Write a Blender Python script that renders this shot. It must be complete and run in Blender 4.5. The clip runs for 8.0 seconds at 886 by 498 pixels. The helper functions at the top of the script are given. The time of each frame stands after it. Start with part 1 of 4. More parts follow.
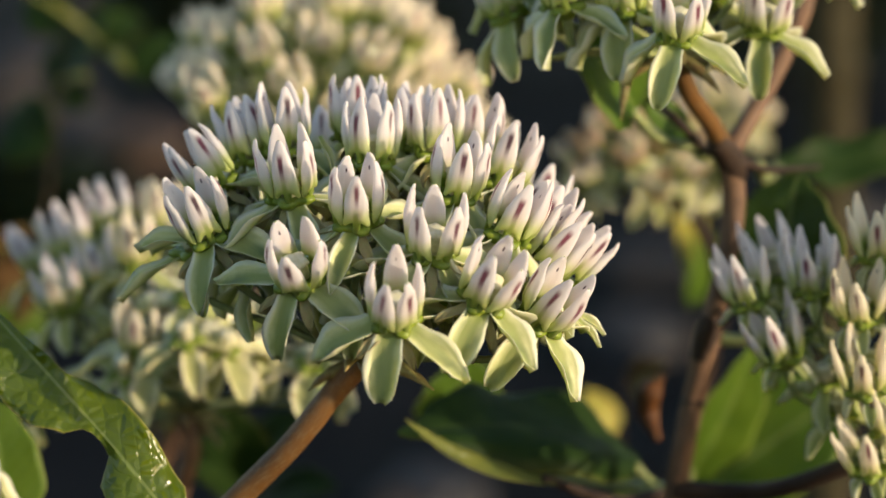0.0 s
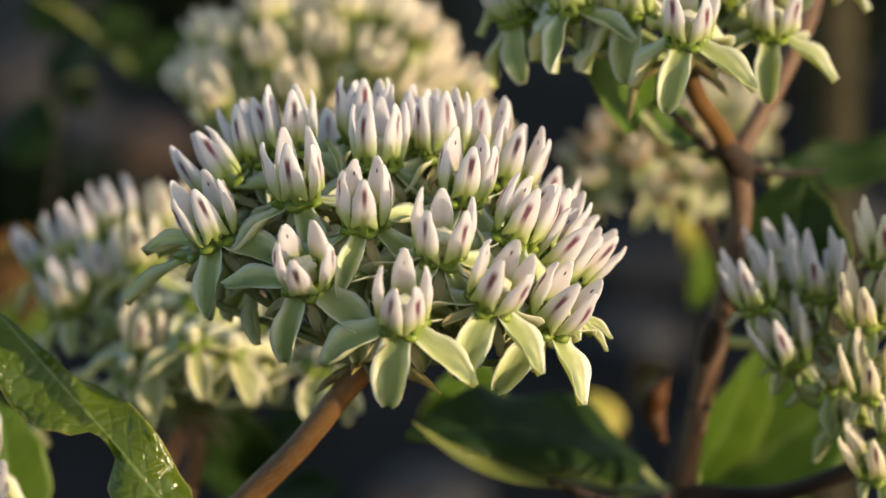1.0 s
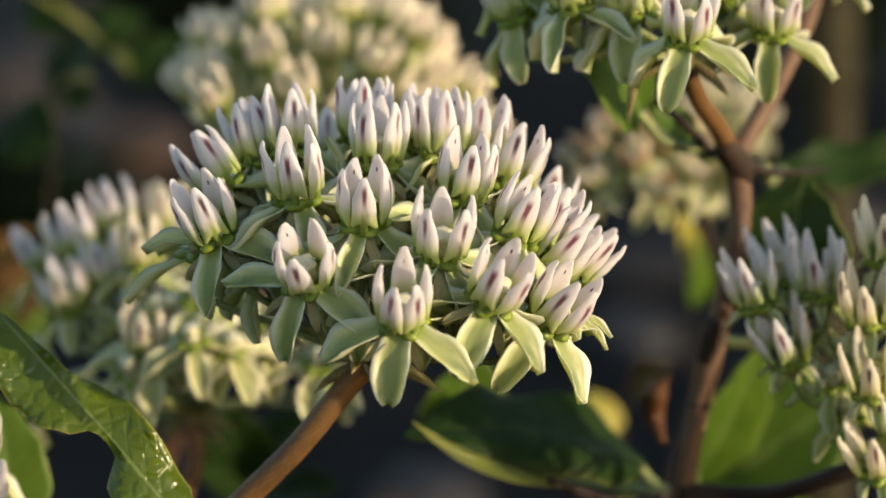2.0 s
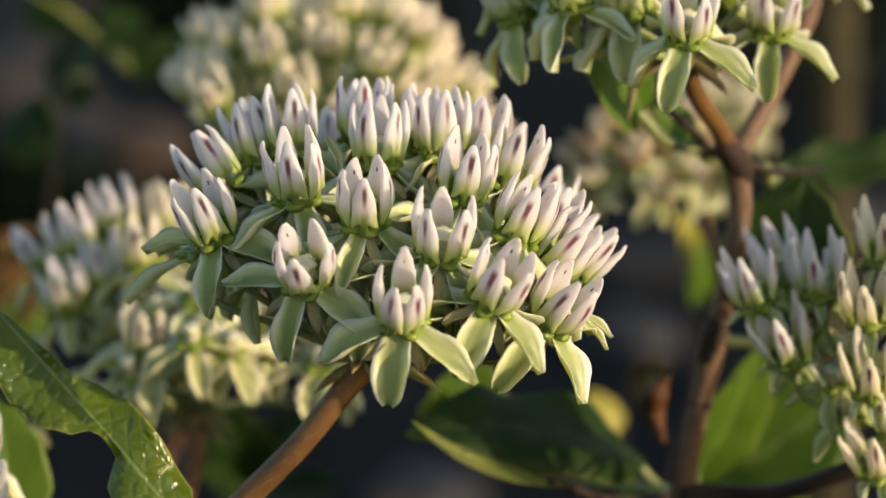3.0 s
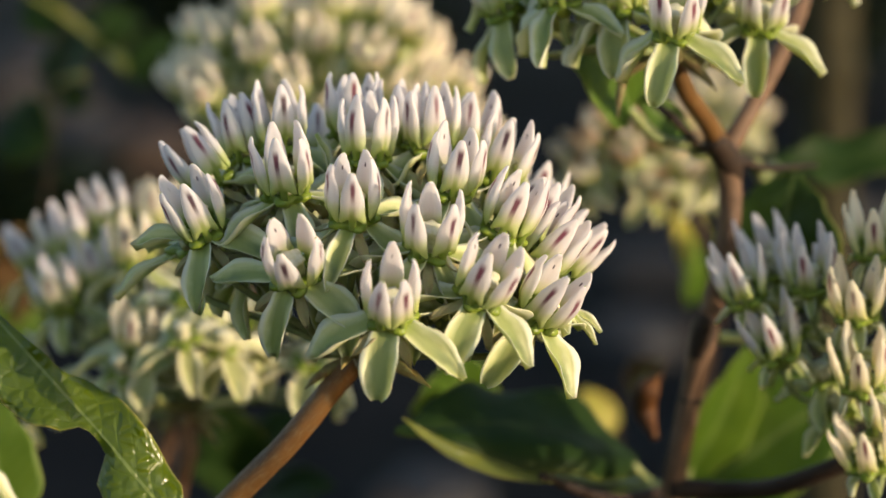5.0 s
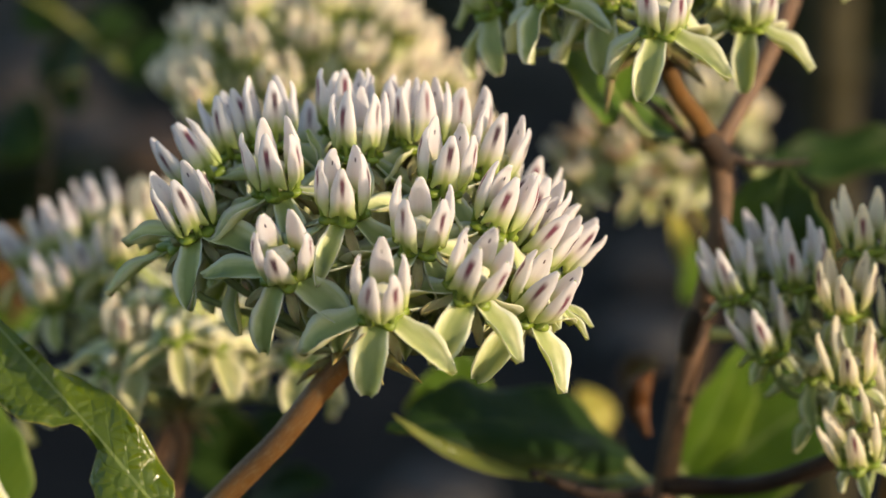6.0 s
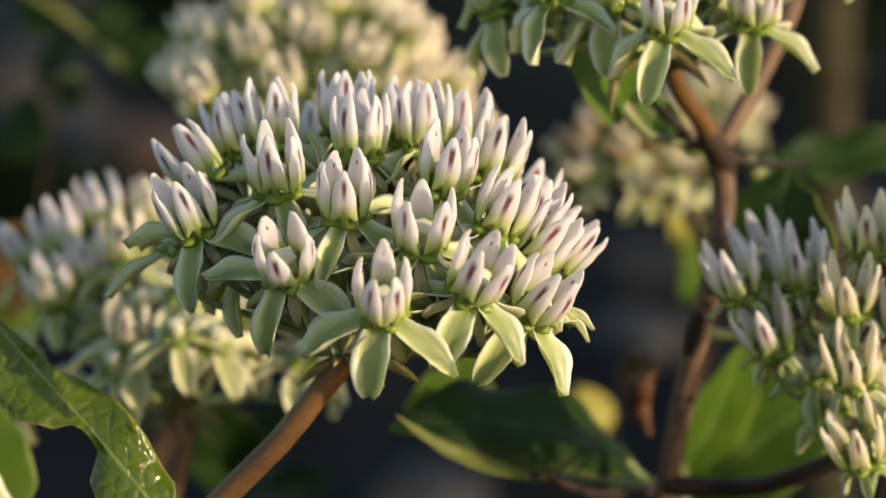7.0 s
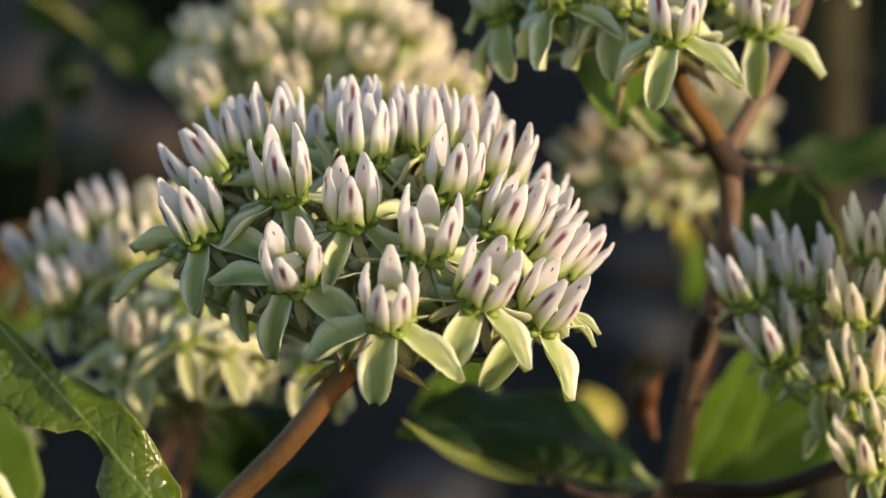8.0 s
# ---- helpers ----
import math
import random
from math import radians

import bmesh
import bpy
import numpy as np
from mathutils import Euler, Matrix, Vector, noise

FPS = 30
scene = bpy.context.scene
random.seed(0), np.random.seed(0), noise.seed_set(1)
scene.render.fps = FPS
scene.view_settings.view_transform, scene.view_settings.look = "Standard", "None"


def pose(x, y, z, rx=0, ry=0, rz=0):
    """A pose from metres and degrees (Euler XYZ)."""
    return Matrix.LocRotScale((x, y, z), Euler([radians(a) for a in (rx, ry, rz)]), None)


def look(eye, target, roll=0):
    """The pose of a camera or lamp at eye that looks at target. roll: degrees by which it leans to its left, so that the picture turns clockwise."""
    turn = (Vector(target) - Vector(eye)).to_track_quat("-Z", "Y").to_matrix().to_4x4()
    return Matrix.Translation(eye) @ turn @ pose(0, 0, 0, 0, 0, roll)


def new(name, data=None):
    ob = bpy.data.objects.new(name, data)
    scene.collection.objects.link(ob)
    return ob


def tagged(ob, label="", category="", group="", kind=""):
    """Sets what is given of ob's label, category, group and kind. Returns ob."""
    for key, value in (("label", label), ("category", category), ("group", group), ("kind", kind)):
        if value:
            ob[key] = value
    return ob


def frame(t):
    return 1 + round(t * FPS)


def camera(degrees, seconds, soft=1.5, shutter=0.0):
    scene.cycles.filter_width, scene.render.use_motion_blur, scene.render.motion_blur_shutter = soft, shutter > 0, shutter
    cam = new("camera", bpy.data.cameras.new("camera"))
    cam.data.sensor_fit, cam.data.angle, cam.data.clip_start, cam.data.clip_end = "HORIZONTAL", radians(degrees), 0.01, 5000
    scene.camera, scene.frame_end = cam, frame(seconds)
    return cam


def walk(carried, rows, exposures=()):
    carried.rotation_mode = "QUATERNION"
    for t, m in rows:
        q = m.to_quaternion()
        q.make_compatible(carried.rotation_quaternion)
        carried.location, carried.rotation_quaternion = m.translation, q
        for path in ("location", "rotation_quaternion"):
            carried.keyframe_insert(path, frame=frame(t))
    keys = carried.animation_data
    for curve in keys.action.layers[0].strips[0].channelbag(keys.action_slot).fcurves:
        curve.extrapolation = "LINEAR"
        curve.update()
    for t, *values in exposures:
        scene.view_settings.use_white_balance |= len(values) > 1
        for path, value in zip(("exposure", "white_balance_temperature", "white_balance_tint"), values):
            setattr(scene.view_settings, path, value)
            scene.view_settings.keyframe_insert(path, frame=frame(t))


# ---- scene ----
cam = camera(20, 8.0, soft=1.5)
cam.data.dof.use_dof = True
cam.data.dof.focus_distance = 0.329
cam.data.dof.aperture_fstop = 14.5
PATH = [
    (0, look((0.00039, -0.32988, 0.05834), (0.00008, 0.00000, 0.00003), -0.013)),
    (0.5, look((-0.00114, -0.32980, 0.05881), (-0.00087, 0.00008, 0.00043), 0.113)),
    (1, look((-0.00146, -0.32978, 0.05893), (-0.00110, 0.00008, 0.00047), 0.118)),
    (1.5, look((-0.00177, -0.32984, 0.05859), (-0.00113, 0.00007, 0.00038), 0.147)),
    (3, look((-0.00150, -0.32978, 0.05892), (-0.00107, 0.00006, 0.00036), 0.085)),
    (3.5, look((-0.00060, -0.32981, 0.05876), (-0.00054, 0.00004, 0.00022), 0.039)),
    (4, look((-0.00049, -0.32994, 0.05803), (-0.00030, 0.00001, 0.00004), 0.059)),
    (4.5, look((-0.00039, -0.32994, 0.05800), (-0.00008, -0.00000, -0.00003), 0.013)),
    (6, look((0.00393, -0.33013, 0.05690), (0.00224, -0.00014, -0.00077), -0.311)),
    (6.5, look((0.00280, -0.33005, 0.05738), (0.00153, -0.00011, -0.00061), -0.142)),
    (7, look((0.00213, -0.32999, 0.05770), (0.00162, -0.00011, -0.00063), -0.155)),
    (7.5, look((0.00218, -0.32999, 0.05774), (0.00142, -0.00005, -0.00031), -0.164)),
    (8, look((0.00132, -0.32975, 0.05909), (0.00067, 0.00002, 0.00014), -0.120)),
]
EXPOSURE = [(0.0, 0.31), (8.0, 0.31)]
walk(cam, PATH, EXPOSURE)

# ---- daylight: a low warm evening sun from the right, blue sky in the shade ----
SUN_WAY = Vector((0.856, -0.490, 0.165)).normalized()
world = bpy.data.worlds.new("sky")
scene.world = world
world.use_nodes = True
sky = world.node_tree.nodes.new("ShaderNodeTexSky")
sky.sky_type = "NISHITA"
sky.sun_disc = False
sky.sun_elevation = math.asin(SUN_WAY.z)
sky.sun_rotation = math.atan2(SUN_WAY.x, SUN_WAY.y)
background = world.node_tree.nodes["Background"]
background.inputs["Strength"].default_value = 0.222
world.node_tree.links.new(sky.outputs["Color"], background.inputs["Color"])
sun = new("sun", bpy.data.lights.new("sun", "SUN"))
sun.data.energy = 4.1
sun.data.angle = radians(0.6)
sun.data.color = (1.0, 0.815, 0.58)
sun.matrix_world = look(SUN_WAY, (0, 0, 0))


# ---- materials ----
class Nodes:
    """A small writer of node materials."""

    def __init__(self, name):
        self.mat = bpy.data.materials.new(name)
        self.mat.use_nodes = True
        self.tree = self.mat.node_tree
        self.bsdf = self.tree.nodes["Principled BSDF"]
        self.out = self.tree.nodes["Material Output"]

    def put(self, socket, value):
        if isinstance(value, bpy.types.NodeSocket):
            self.tree.links.new(value, socket)
        elif isinstance(value, (tuple, list)) and len(value) == 3 and socket.type == "RGBA":
            socket.default_value = (*value, 1)
        else:
            socket.default_value = value

    def math(self, op, a, b=0.0, c=0.0):
        n = self.tree.nodes.new("ShaderNodeMath")
        n.operation = op
        for s, v in zip(n.inputs, (a, b, c)):
            self.put(s, v)
        return n.outputs[0]

    def step(self, value, lo, hi, a=0.0, b=1.0):
        n = self.tree.nodes.new("ShaderNodeMapRange")
        n.interpolation_type = "SMOOTHSTEP"
        for s, v in zip(n.inputs, (value, lo, hi, a, b)):
            self.put(s, v)
        return n.outputs[0]

    def mix(self, fac, a, b, blend="MIX"):
        n = self.tree.nodes.new("ShaderNodeMix")
        n.data_type, n.blend_type = "RGBA", blend
        self.put(n.inputs[0], fac)
        self.put(n.inputs[6], a)
        self.put(n.inputs[7], b)
        return n.outputs[2]

    def coords(self, name="Object"):
        return self.tree.nodes.new("ShaderNodeTexCoord").outputs[name]

    def noise(self, scale, detail=3.0, vector=None, rough=0.55):
        n = self.tree.nodes.new("ShaderNodeTexNoise")
        n.inputs["Scale"].default_value = scale
        n.inputs["Detail"].default_value = detail
        n.inputs["Roughness"].default_value = rough
        self.put(n.inputs["Vector"], vector if vector is not None else self.coords())
        return n.outputs["Fac"]

    def stretch(self, vector, s):
        n = self.tree.nodes.new("ShaderNodeMapping")
        self.put(n.inputs["Vector"], vector)
        n.inputs["Scale"].default_value = s
        return n.outputs[0]

    def uv(self):
        n = self.tree.nodes.new("ShaderNodeSeparateXYZ")
        self.put(n.inputs[0], self.tree.nodes.new("ShaderNodeUVMap").outputs[0])
        return n.outputs[0], n.outputs[1]

    def chance(self):
        return self.tree.nodes.new("ShaderNodeObjectInfo").outputs["Random"]

    def bump(self, height, distance, strength=1.0):
        n = self.tree.nodes.new("ShaderNodeBump")
        n.inputs["Strength"].default_value = strength
        n.inputs["Distance"].default_value = distance
        self.put(n.inputs["Height"], height)
        self.put(self.bsdf.inputs["Normal"], n.outputs[0])
        return n.outputs[0]

    def surface(self, colour, rough, through_light=0.0, through_colour=None, normal=None):
        self.put(self.bsdf.inputs["Base Color"], colour)
        self.put(self.bsdf.inputs["Roughness"], rough)
        if through_light > 0:
            t = self.tree.nodes.new("ShaderNodeBsdfTranslucent")
            self.put(t.inputs["Color"], through_colour if through_colour is not None else colour)
            m = self.tree.nodes.new("ShaderNodeMixShader")
            m.inputs[0].default_value = through_light
            self.tree.links.new(self.bsdf.outputs[0], m.inputs[1])
            self.tree.links.new(t.outputs[0], m.inputs[2])
            self.tree.links.new(m.outputs[0], self.out.inputs["Surface"])
        return self.mat


def hood_material(name, outer, pale=(0.875, 0.855, 0.87), deep=(0.825, 0.775, 0.795), tint=(0.54, 0.64, 0.09)):
    n = Nodes(name)
    u, v = n.uv()
    across = n.math("ABSOLUTE", n.math("SUBTRACT", u, 0.5))
    fine = n.noise(900, 3)
    broad = n.noise(260, 2)
    white = n.mix(broad, pale, deep)
    white = n.mix(n.step(fine, 0.35, 0.75, 0.0, 0.35), white, pale)
    low = n.step(n.math("ADD", v, n.math("MULTIPLY", fine, 0.10)), 0.24, 0.60, 1.0, 0.0)
    colour = n.mix(n.math("MULTIPLY", low, 0.85), white, tint)
    foot = n.step(n.math("ADD", v, n.math("MULTIPLY", across, 0.25)), 0.17, 0.34, 1.0, 0.0)
    colour = n.mix(n.math("MULTIPLY", foot, 0.9), colour, (0.23, 0.34, 0.035))
    blush = n.math("MULTIPLY", n.step(across, 0.0, 0.36, 1.0, 0.0), n.step(v, 0.30, 0.95, 0.20, 0.03))
    colour = n.mix(n.math("MULTIPLY", blush, n.step(v, 0.16, 0.34)), colour, (0.72, 0.42, 0.42))
    if outer:
        keel = n.math("MULTIPLY", n.step(across, 0.03, 0.13, 1.0, 0.0), n.step(v, 0.28, 0.52, 0.75, 0.0))
        colour = n.mix(keel, colour, (0.36, 0.44, 0.09))
        wob = n.math("MULTIPLY", n.math("SUBTRACT", fine, 0.5), 0.05)
        other = n.math("FRACT", n.math("MULTIPLY", n.chance(), 7.31))
        third = n.math("FRACT", n.math("MULTIPLY", n.chance(), 23.7))
        shift = n.math("MULTIPLY", n.math("SUBTRACT", other, 0.5), 0.14)
        off = n.math("ABSOLUTE", n.math("SUBTRACT", n.math("SUBTRACT", u, 0.5), n.math("MULTIPLY", shift, 0.6)))
        up = n.math("ADD", v, shift)
        line = n.step(n.math("ADD", off, wob), n.math("ADD", n.math("MULTIPLY", third, 0.03), 0.02), n.math("ADD", n.math("MULTIPLY", third, 0.04), n.step(up, 0.40, 0.85, 0.09, 0.13)), 1.0, 0.0)
        span = n.math("MULTIPLY", n.step(up, 0.36, 0.64), n.step(up, 0.74, 0.88, 1.0, 0.0))
        amount = n.math("MULTIPLY", n.math("MULTIPLY", line, span), n.step(third, 0.0, 0.25, 0.8, 1.0))
        tone = n.mix(n.chance(), (0.055, 0.010, 0.028), (0.24, 0.03, 0.075))
        colour = n.mix(n.math("MULTIPLY", amount, 0.95), colour, tone)
    else:
        near = n.step(across, 0.015, 0.045, 1.0, 0.0)
        dots = n.math("MULTIPLY", n.step(v, 0.70, 0.73), n.step(v, 0.76, 0.80, 1.0, 0.0))
        colour = n.mix(n.math("MULTIPLY", n.math("MULTIPLY", near, dots), n.step(n.chance(), 0.35, 0.55)), colour, (0.05, 0.02, 0.05))
    veins = n.noise(1.0, 3, n.stretch(n.coords("UV"), (26, 3, 1)))
    colour = n.mix(n.step(veins, 0.50, 0.72, 0.0, 0.10), colour, (0.62, 0.54, 0.54))
    n.bump(n.math("ADD", n.math("MULTIPLY", veins, 0.8), n.math("ADD", fine, n.math("MULTIPLY", broad, 0.8))), 0.00016, 0.6)
    n.put(n.bsdf.inputs["Sheen Weight"], 0.12)
    return n.surface(colour, 0.48, 0.5)


def petal_material(name, aged=False):
    n = Nodes(name)
    u, v = n.uv()
    across = n.math("ABSOLUTE", n.math("SUBTRACT", u, 0.5))
    fine = n.noise(700, 3)
    broad = n.noise(220, 2)
    streak = n.noise(300, 3, n.stretch(n.coords(), (7, 1, 1)))
    core = n.mix(broad, (0.29, 0.35, 0.115), (0.46, 0.50, 0.185))
    core = n.mix(n.step(streak, 0.40, 0.66, 0.0, 0.55), core, (0.24, 0.31, 0.115))
    pale = n.mix(broad, (0.72, 0.73, 0.40), (0.84, 0.82, 0.53))
    pale = n.mix(n.step(streak, 0.42, 0.68, 0.0, 0.45), pale, (0.48, 0.54, 0.24))
    outward = n.step(n.math("ADD", across, n.math("MULTIPLY", n.math("SUBTRACT", n.noise(260, 3), 0.5), 0.42)), 0.10, 0.36)
    base = n.mix(outward, core, pale)
    base = n.mix(n.math("MULTIPLY", n.chance(), 0.3), base, (0.68, 0.70, 0.36))
    # Centre blotch: grey-green tone with the hoods' shadow put into the colour.
    middle = n.math("MULTIPLY", n.step(across, 0.05, 0.36, 1.0, 0.0), n.step(v, 0.40, 0.80))
    base = n.mix(n.math("MULTIPLY", n.math("MULTIPLY", middle, n.step(n.noise(330, 2), 0.44, 0.58)), 0.85), base, (0.14, 0.19, 0.10))
    base = n.mix(n.step(n.math("ADD", v, n.math("MULTIPLY", broad, 0.12)), 0.05, 0.32, 0.75, 0.0), base, (0.36, 0.46, 0.08))
    rim = n.step(n.math("ADD", across, n.math("MULTIPLY", fine, 0.05)), 0.38, 0.47)
    base = n.mix(n.math("MULTIPLY", rim, n.step(n.math("FRACT", n.math("MULTIPLY", n.chance(), 5.7)), 0.0, 1.0, 0.45, 0.95)), base, (0.93, 0.92, 0.84))
    rust = n.math("MULTIPLY", n.step(v, 0.90, 1.0), n.step(n.noise(150, 2), 0.5, 0.65))
    base = n.mix(n.math("MULTIPLY", rust, 0.6), base, (0.35, 0.20, 0.08))
    if aged:
        base = n.mix(n.step(n.noise(120, 2), 0.40, 0.62, 0.15, 0.85), base, (0.80, 0.68, 0.46))
        base = n.mix(n.math("MULTIPLY", n.step(v, 0.45, 0.9), n.step(n.noise(170, 2), 0.45, 0.6, 0.0, 0.7)), base, (0.50, 0.16, 0.14))
    n.bump(n.math("ADD", streak, n.math("MULTIPLY", fine, 0.5)), 0.0002, 0.6)
    return n.surface(base, 0.44, 0.40, n.mix(0.2 if aged else 0.7, base, (0.60, 0.66, 0.09)))


def leaf_material(name, dark, light, back, rough=(0.42, 0.58), lumps=0.6, clear=0.30, gloss=0.5, grain=230, cells=0.30, veins=0.35, pale_mid=0.75, glow=0.55):
    n = Nodes(name)
    u, v = n.uv()
    side = n.math("SUBTRACT", u, 0.5)
    across = n.math("ABSOLUTE", side)
    broad = n.noise(70, 3)
    fine = n.noise(600, 3)
    base = n.mix(n.step(broad, 0.3, 0.75), dark, light)
    base = n.mix(n.math("MULTIPLY", n.chance(), 0.4), base, light)
    wob = n.math("MULTIPLY", broad, 0.06)
    ribs = n.math("FRACT", n.math("MULTIPLY", n.math("ADD", n.math("SUBTRACT", v, n.math("MULTIPLY", across, 0.42)), wob), 11.0))
    rib = n.step(n.math("ABSOLUTE", n.math("SUBTRACT", ribs, 0.5)), 0.0, 0.10, 1.0, 0.0)
    mid = n.step(across, 0.010, 0.035, 1.0, 0.0)
    base = n.mix(n.math("MULTIPLY", rib, 0.18 * pale_mid), base, (0.22, 0.33, 0.08))
    base = n.mix(n.math("MULTIPLY", mid, pale_mid), base, (0.36, 0.44, 0.14))
    edge = n.step(n.math("ADD", across, n.math("MULTIPLY", fine, 0.02)), 0.478, 0.505)
    base = n.mix(n.math("MULTIPLY", edge, 0.7), base, back)
    web = n.tree.nodes.new("ShaderNodeTexVoronoi")
    web.feature = "DISTANCE_TO_EDGE"
    web.inputs["Scale"].default_value = 520
    n.put(web.inputs["Vector"], n.coords())
    cell = n.step(web.outputs["Distance"], 0.0, 0.36)
    relief = n.math("ADD", n.math("MULTIPLY", cell, cells), n.math("ADD", n.math("MULTIPLY", rib, -veins), n.math("MULTIPLY", n.noise(grain, 2), lumps)))
    n.bump(relief, 0.0006, 0.6)
    n.put(n.bsdf.inputs["Specular IOR Level"], gloss)
    return n.surface(base, n.step(fine, 0.3, 0.8, *rough), clear, n.mix(glow, base, (0.27, 0.50, 0.03)))


def stem_material(name, a, b, c, gloss=0.25):
    n = Nodes(name)
    long = n.stretch(n.coords("UV"), (40, 6, 1))
    streak = n.noise(1.0, 4, long)
    broad = n.noise(90, 3)
    fine = n.noise(900, 3)
    base = n.mix(n.step(broad, 0.3, 0.7), a, b)
    base = n.mix(n.step(streak, 0.45, 0.75, 0.0, 0.65), base, c)
    n.put(n.bsdf.inputs["Specular IOR Level"], gloss)
    n.bump(n.math("ADD", n.math("MULTIPLY", streak, 0.8), n.math("MULTIPLY", fine, 0.4)), 0.0003, 0.6)
    return n.surface(base, 0.52)


def plain_material(name, a, b, scale, rough, through_light=0.0, relief=0.0002, gloss=0.5):
    n = Nodes(name)
    n.put(n.bsdf.inputs["Specular IOR Level"], gloss)
    f = n.noise(scale, 4)
    g = n.noise(scale * 6, 3)
    base = n.mix(n.step(n.math("ADD", n.math("MULTIPLY", f, 0.7), n.math("MULTIPLY", g, 0.3)), 0.35, 0.65), a, b)
    n.bump(g, relief, 0.6)
    return n.surface(base, rough, through_light)


HOOD_OUT = hood_material("hood_outside", True)
HOOD_IN = hood_material("hood_inside", False)
PETAL = petal_material("petal")
PETAL_AGED = petal_material("petal_aged", True)
# Sunlit copy of the white hoods: warm light put into the colour.
SUNLIT_OUT = hood_material("hood_sunlit_outside", True, (0.93, 0.88, 0.75), (0.90, 0.83, 0.66), (0.66, 0.68, 0.22))
SUNLIT_IN = hood_material("hood_sunlit_inside", False, (0.93, 0.88, 0.75), (0.90, 0.83, 0.66), (0.66, 0.68, 0.22))
FADED = hood_material("hood_faded", True, (0.62, 0.50, 0.33), (0.50, 0.36, 0.22), (0.34, 0.33, 0.08))
CENTRE = plain_material("flower_centre_green", (0.13, 0.19, 0.015), (0.26, 0.34, 0.035), 300, 0.35, 0.25)
COLUMN = plain_material("column_cream", (0.80, 0.77, 0.62), (0.62, 0.60, 0.34), 900, 0.4, 0.15)
PEDICEL = plain_material("pedicel_green", (0.20, 0.25, 0.09), (0.30, 0.33, 0.13), 200, 0.5, 0.1)
BRACT = plain_material("bract_brown", (0.13, 0.07, 0.03), (0.24, 0.24, 0.08), 250, 0.5, 0.15)
WITHERED = plain_material("withered_tan", (0.36, 0.26, 0.10), (0.46, 0.42, 0.16), 250, 0.6, 0.2)
SEPAL = plain_material("sepal_brownish", (0.46, 0.38, 0.20), (0.48, 0.54, 0.24), 240, 0.5, 0.35)
STEM = stem_material("stem_skin", (0.078, 0.035, 0.008), (0.145, 0.067, 0.016), (0.165, 0.125, 0.068), 0.4)
BARK = stem_material("branch_bark", (0.12, 0.068, 0.040), (0.18, 0.108, 0.068), (0.040, 0.023, 0.016))
DARK_BARK = stem_material("old_bark", (0.026, 0.017, 0.013), (0.05, 0.033, 0.024), (0.014, 0.010, 0.010), 0.15)
LEAF = leaf_material("leaf_green", (0.042, 0.098, 0.009), (0.100, 0.170, 0.012), (0.30, 0.34, 0.09), (0.45, 0.62), 0.5, 0.34, 0.3, 150, 0.10, 0.35, 0.35)
LEAF_GLOSSY = leaf_material("leaf_glossy", (0.050, 0.086, 0.004), (0.112, 0.155, 0.005), (0.42, 0.38, 0.12), (0.17, 0.28), 1.5, 0.32, 0.6, 150, 0.46, 0.12, 0.4)
# Darker copy of the green leaf, with shade put into its colour.
LEAF_SHADED = leaf_material("leaf_green_shaded", (0.010, 0.026, 0.006), (0.022, 0.045, 0.009), (0.11, 0.13, 0.03), (0.45, 0.6), 0.3, 0.20, 0.08, 150, 0.04, 0.04, 0.05, 0.06)
# Half-dark copy: shade in its green, sun in its yellow edge.
LEAF_HALF_SHADED = leaf_material("leaf_green_half_shaded", (0.016, 0.038, 0.004), (0.030, 0.064, 0.006), (0.26, 0.28, 0.05), (0.36, 0.50), 0.8, 0.28, 0.35, 120, 0.10, 0.15, 0.25, 0.25)
LEAF_LIME = leaf_material("leaf_yellow_green", (0.10, 0.12, 0.010), (0.17, 0.18, 0.014), (0.35, 0.33, 0.10))
LEAF_YELLOW = leaf_material("leaf_yellowing", (0.30, 0.26, 0.03), (0.42, 0.36, 0.05), (0.35, 0.28, 0.10))
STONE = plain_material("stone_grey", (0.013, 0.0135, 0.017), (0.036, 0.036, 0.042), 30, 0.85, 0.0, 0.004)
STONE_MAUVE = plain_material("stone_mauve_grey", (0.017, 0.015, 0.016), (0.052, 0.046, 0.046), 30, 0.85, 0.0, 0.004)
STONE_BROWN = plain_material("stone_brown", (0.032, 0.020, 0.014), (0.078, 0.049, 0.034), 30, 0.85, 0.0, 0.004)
# Blacker than soil: the shade over the ground is put into this colour.
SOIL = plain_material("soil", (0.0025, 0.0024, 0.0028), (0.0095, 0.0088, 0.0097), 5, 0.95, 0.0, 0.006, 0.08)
RUST = stem_material("rusty_bud", (0.055, 0.022, 0.008), (0.14, 0.055, 0.015), (0.016, 0.009, 0.006))
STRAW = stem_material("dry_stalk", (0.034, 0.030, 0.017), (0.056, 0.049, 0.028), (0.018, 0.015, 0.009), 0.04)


# ---- mesh helpers ----
def finish(name, bm, *materials):
    me = bpy.data.meshes.new(name)
    bm.normal_update()
    bm.to_mesh(me)
    bm.free()
    for m in materials:
        me.materials.append(m)
    for p in me.polygons:
        p.use_smooth = True
    return me


def curve_at(table, s):
    """Smooth reading of a small table of (s, value)."""
    for (a, x), (b, y) in zip(table, table[1:]):
        if s <= b:
            k = (s - a) / (b - a)
            return x + (y - x) * (k * k * (3 - 2 * k))
    return table[-1][1]


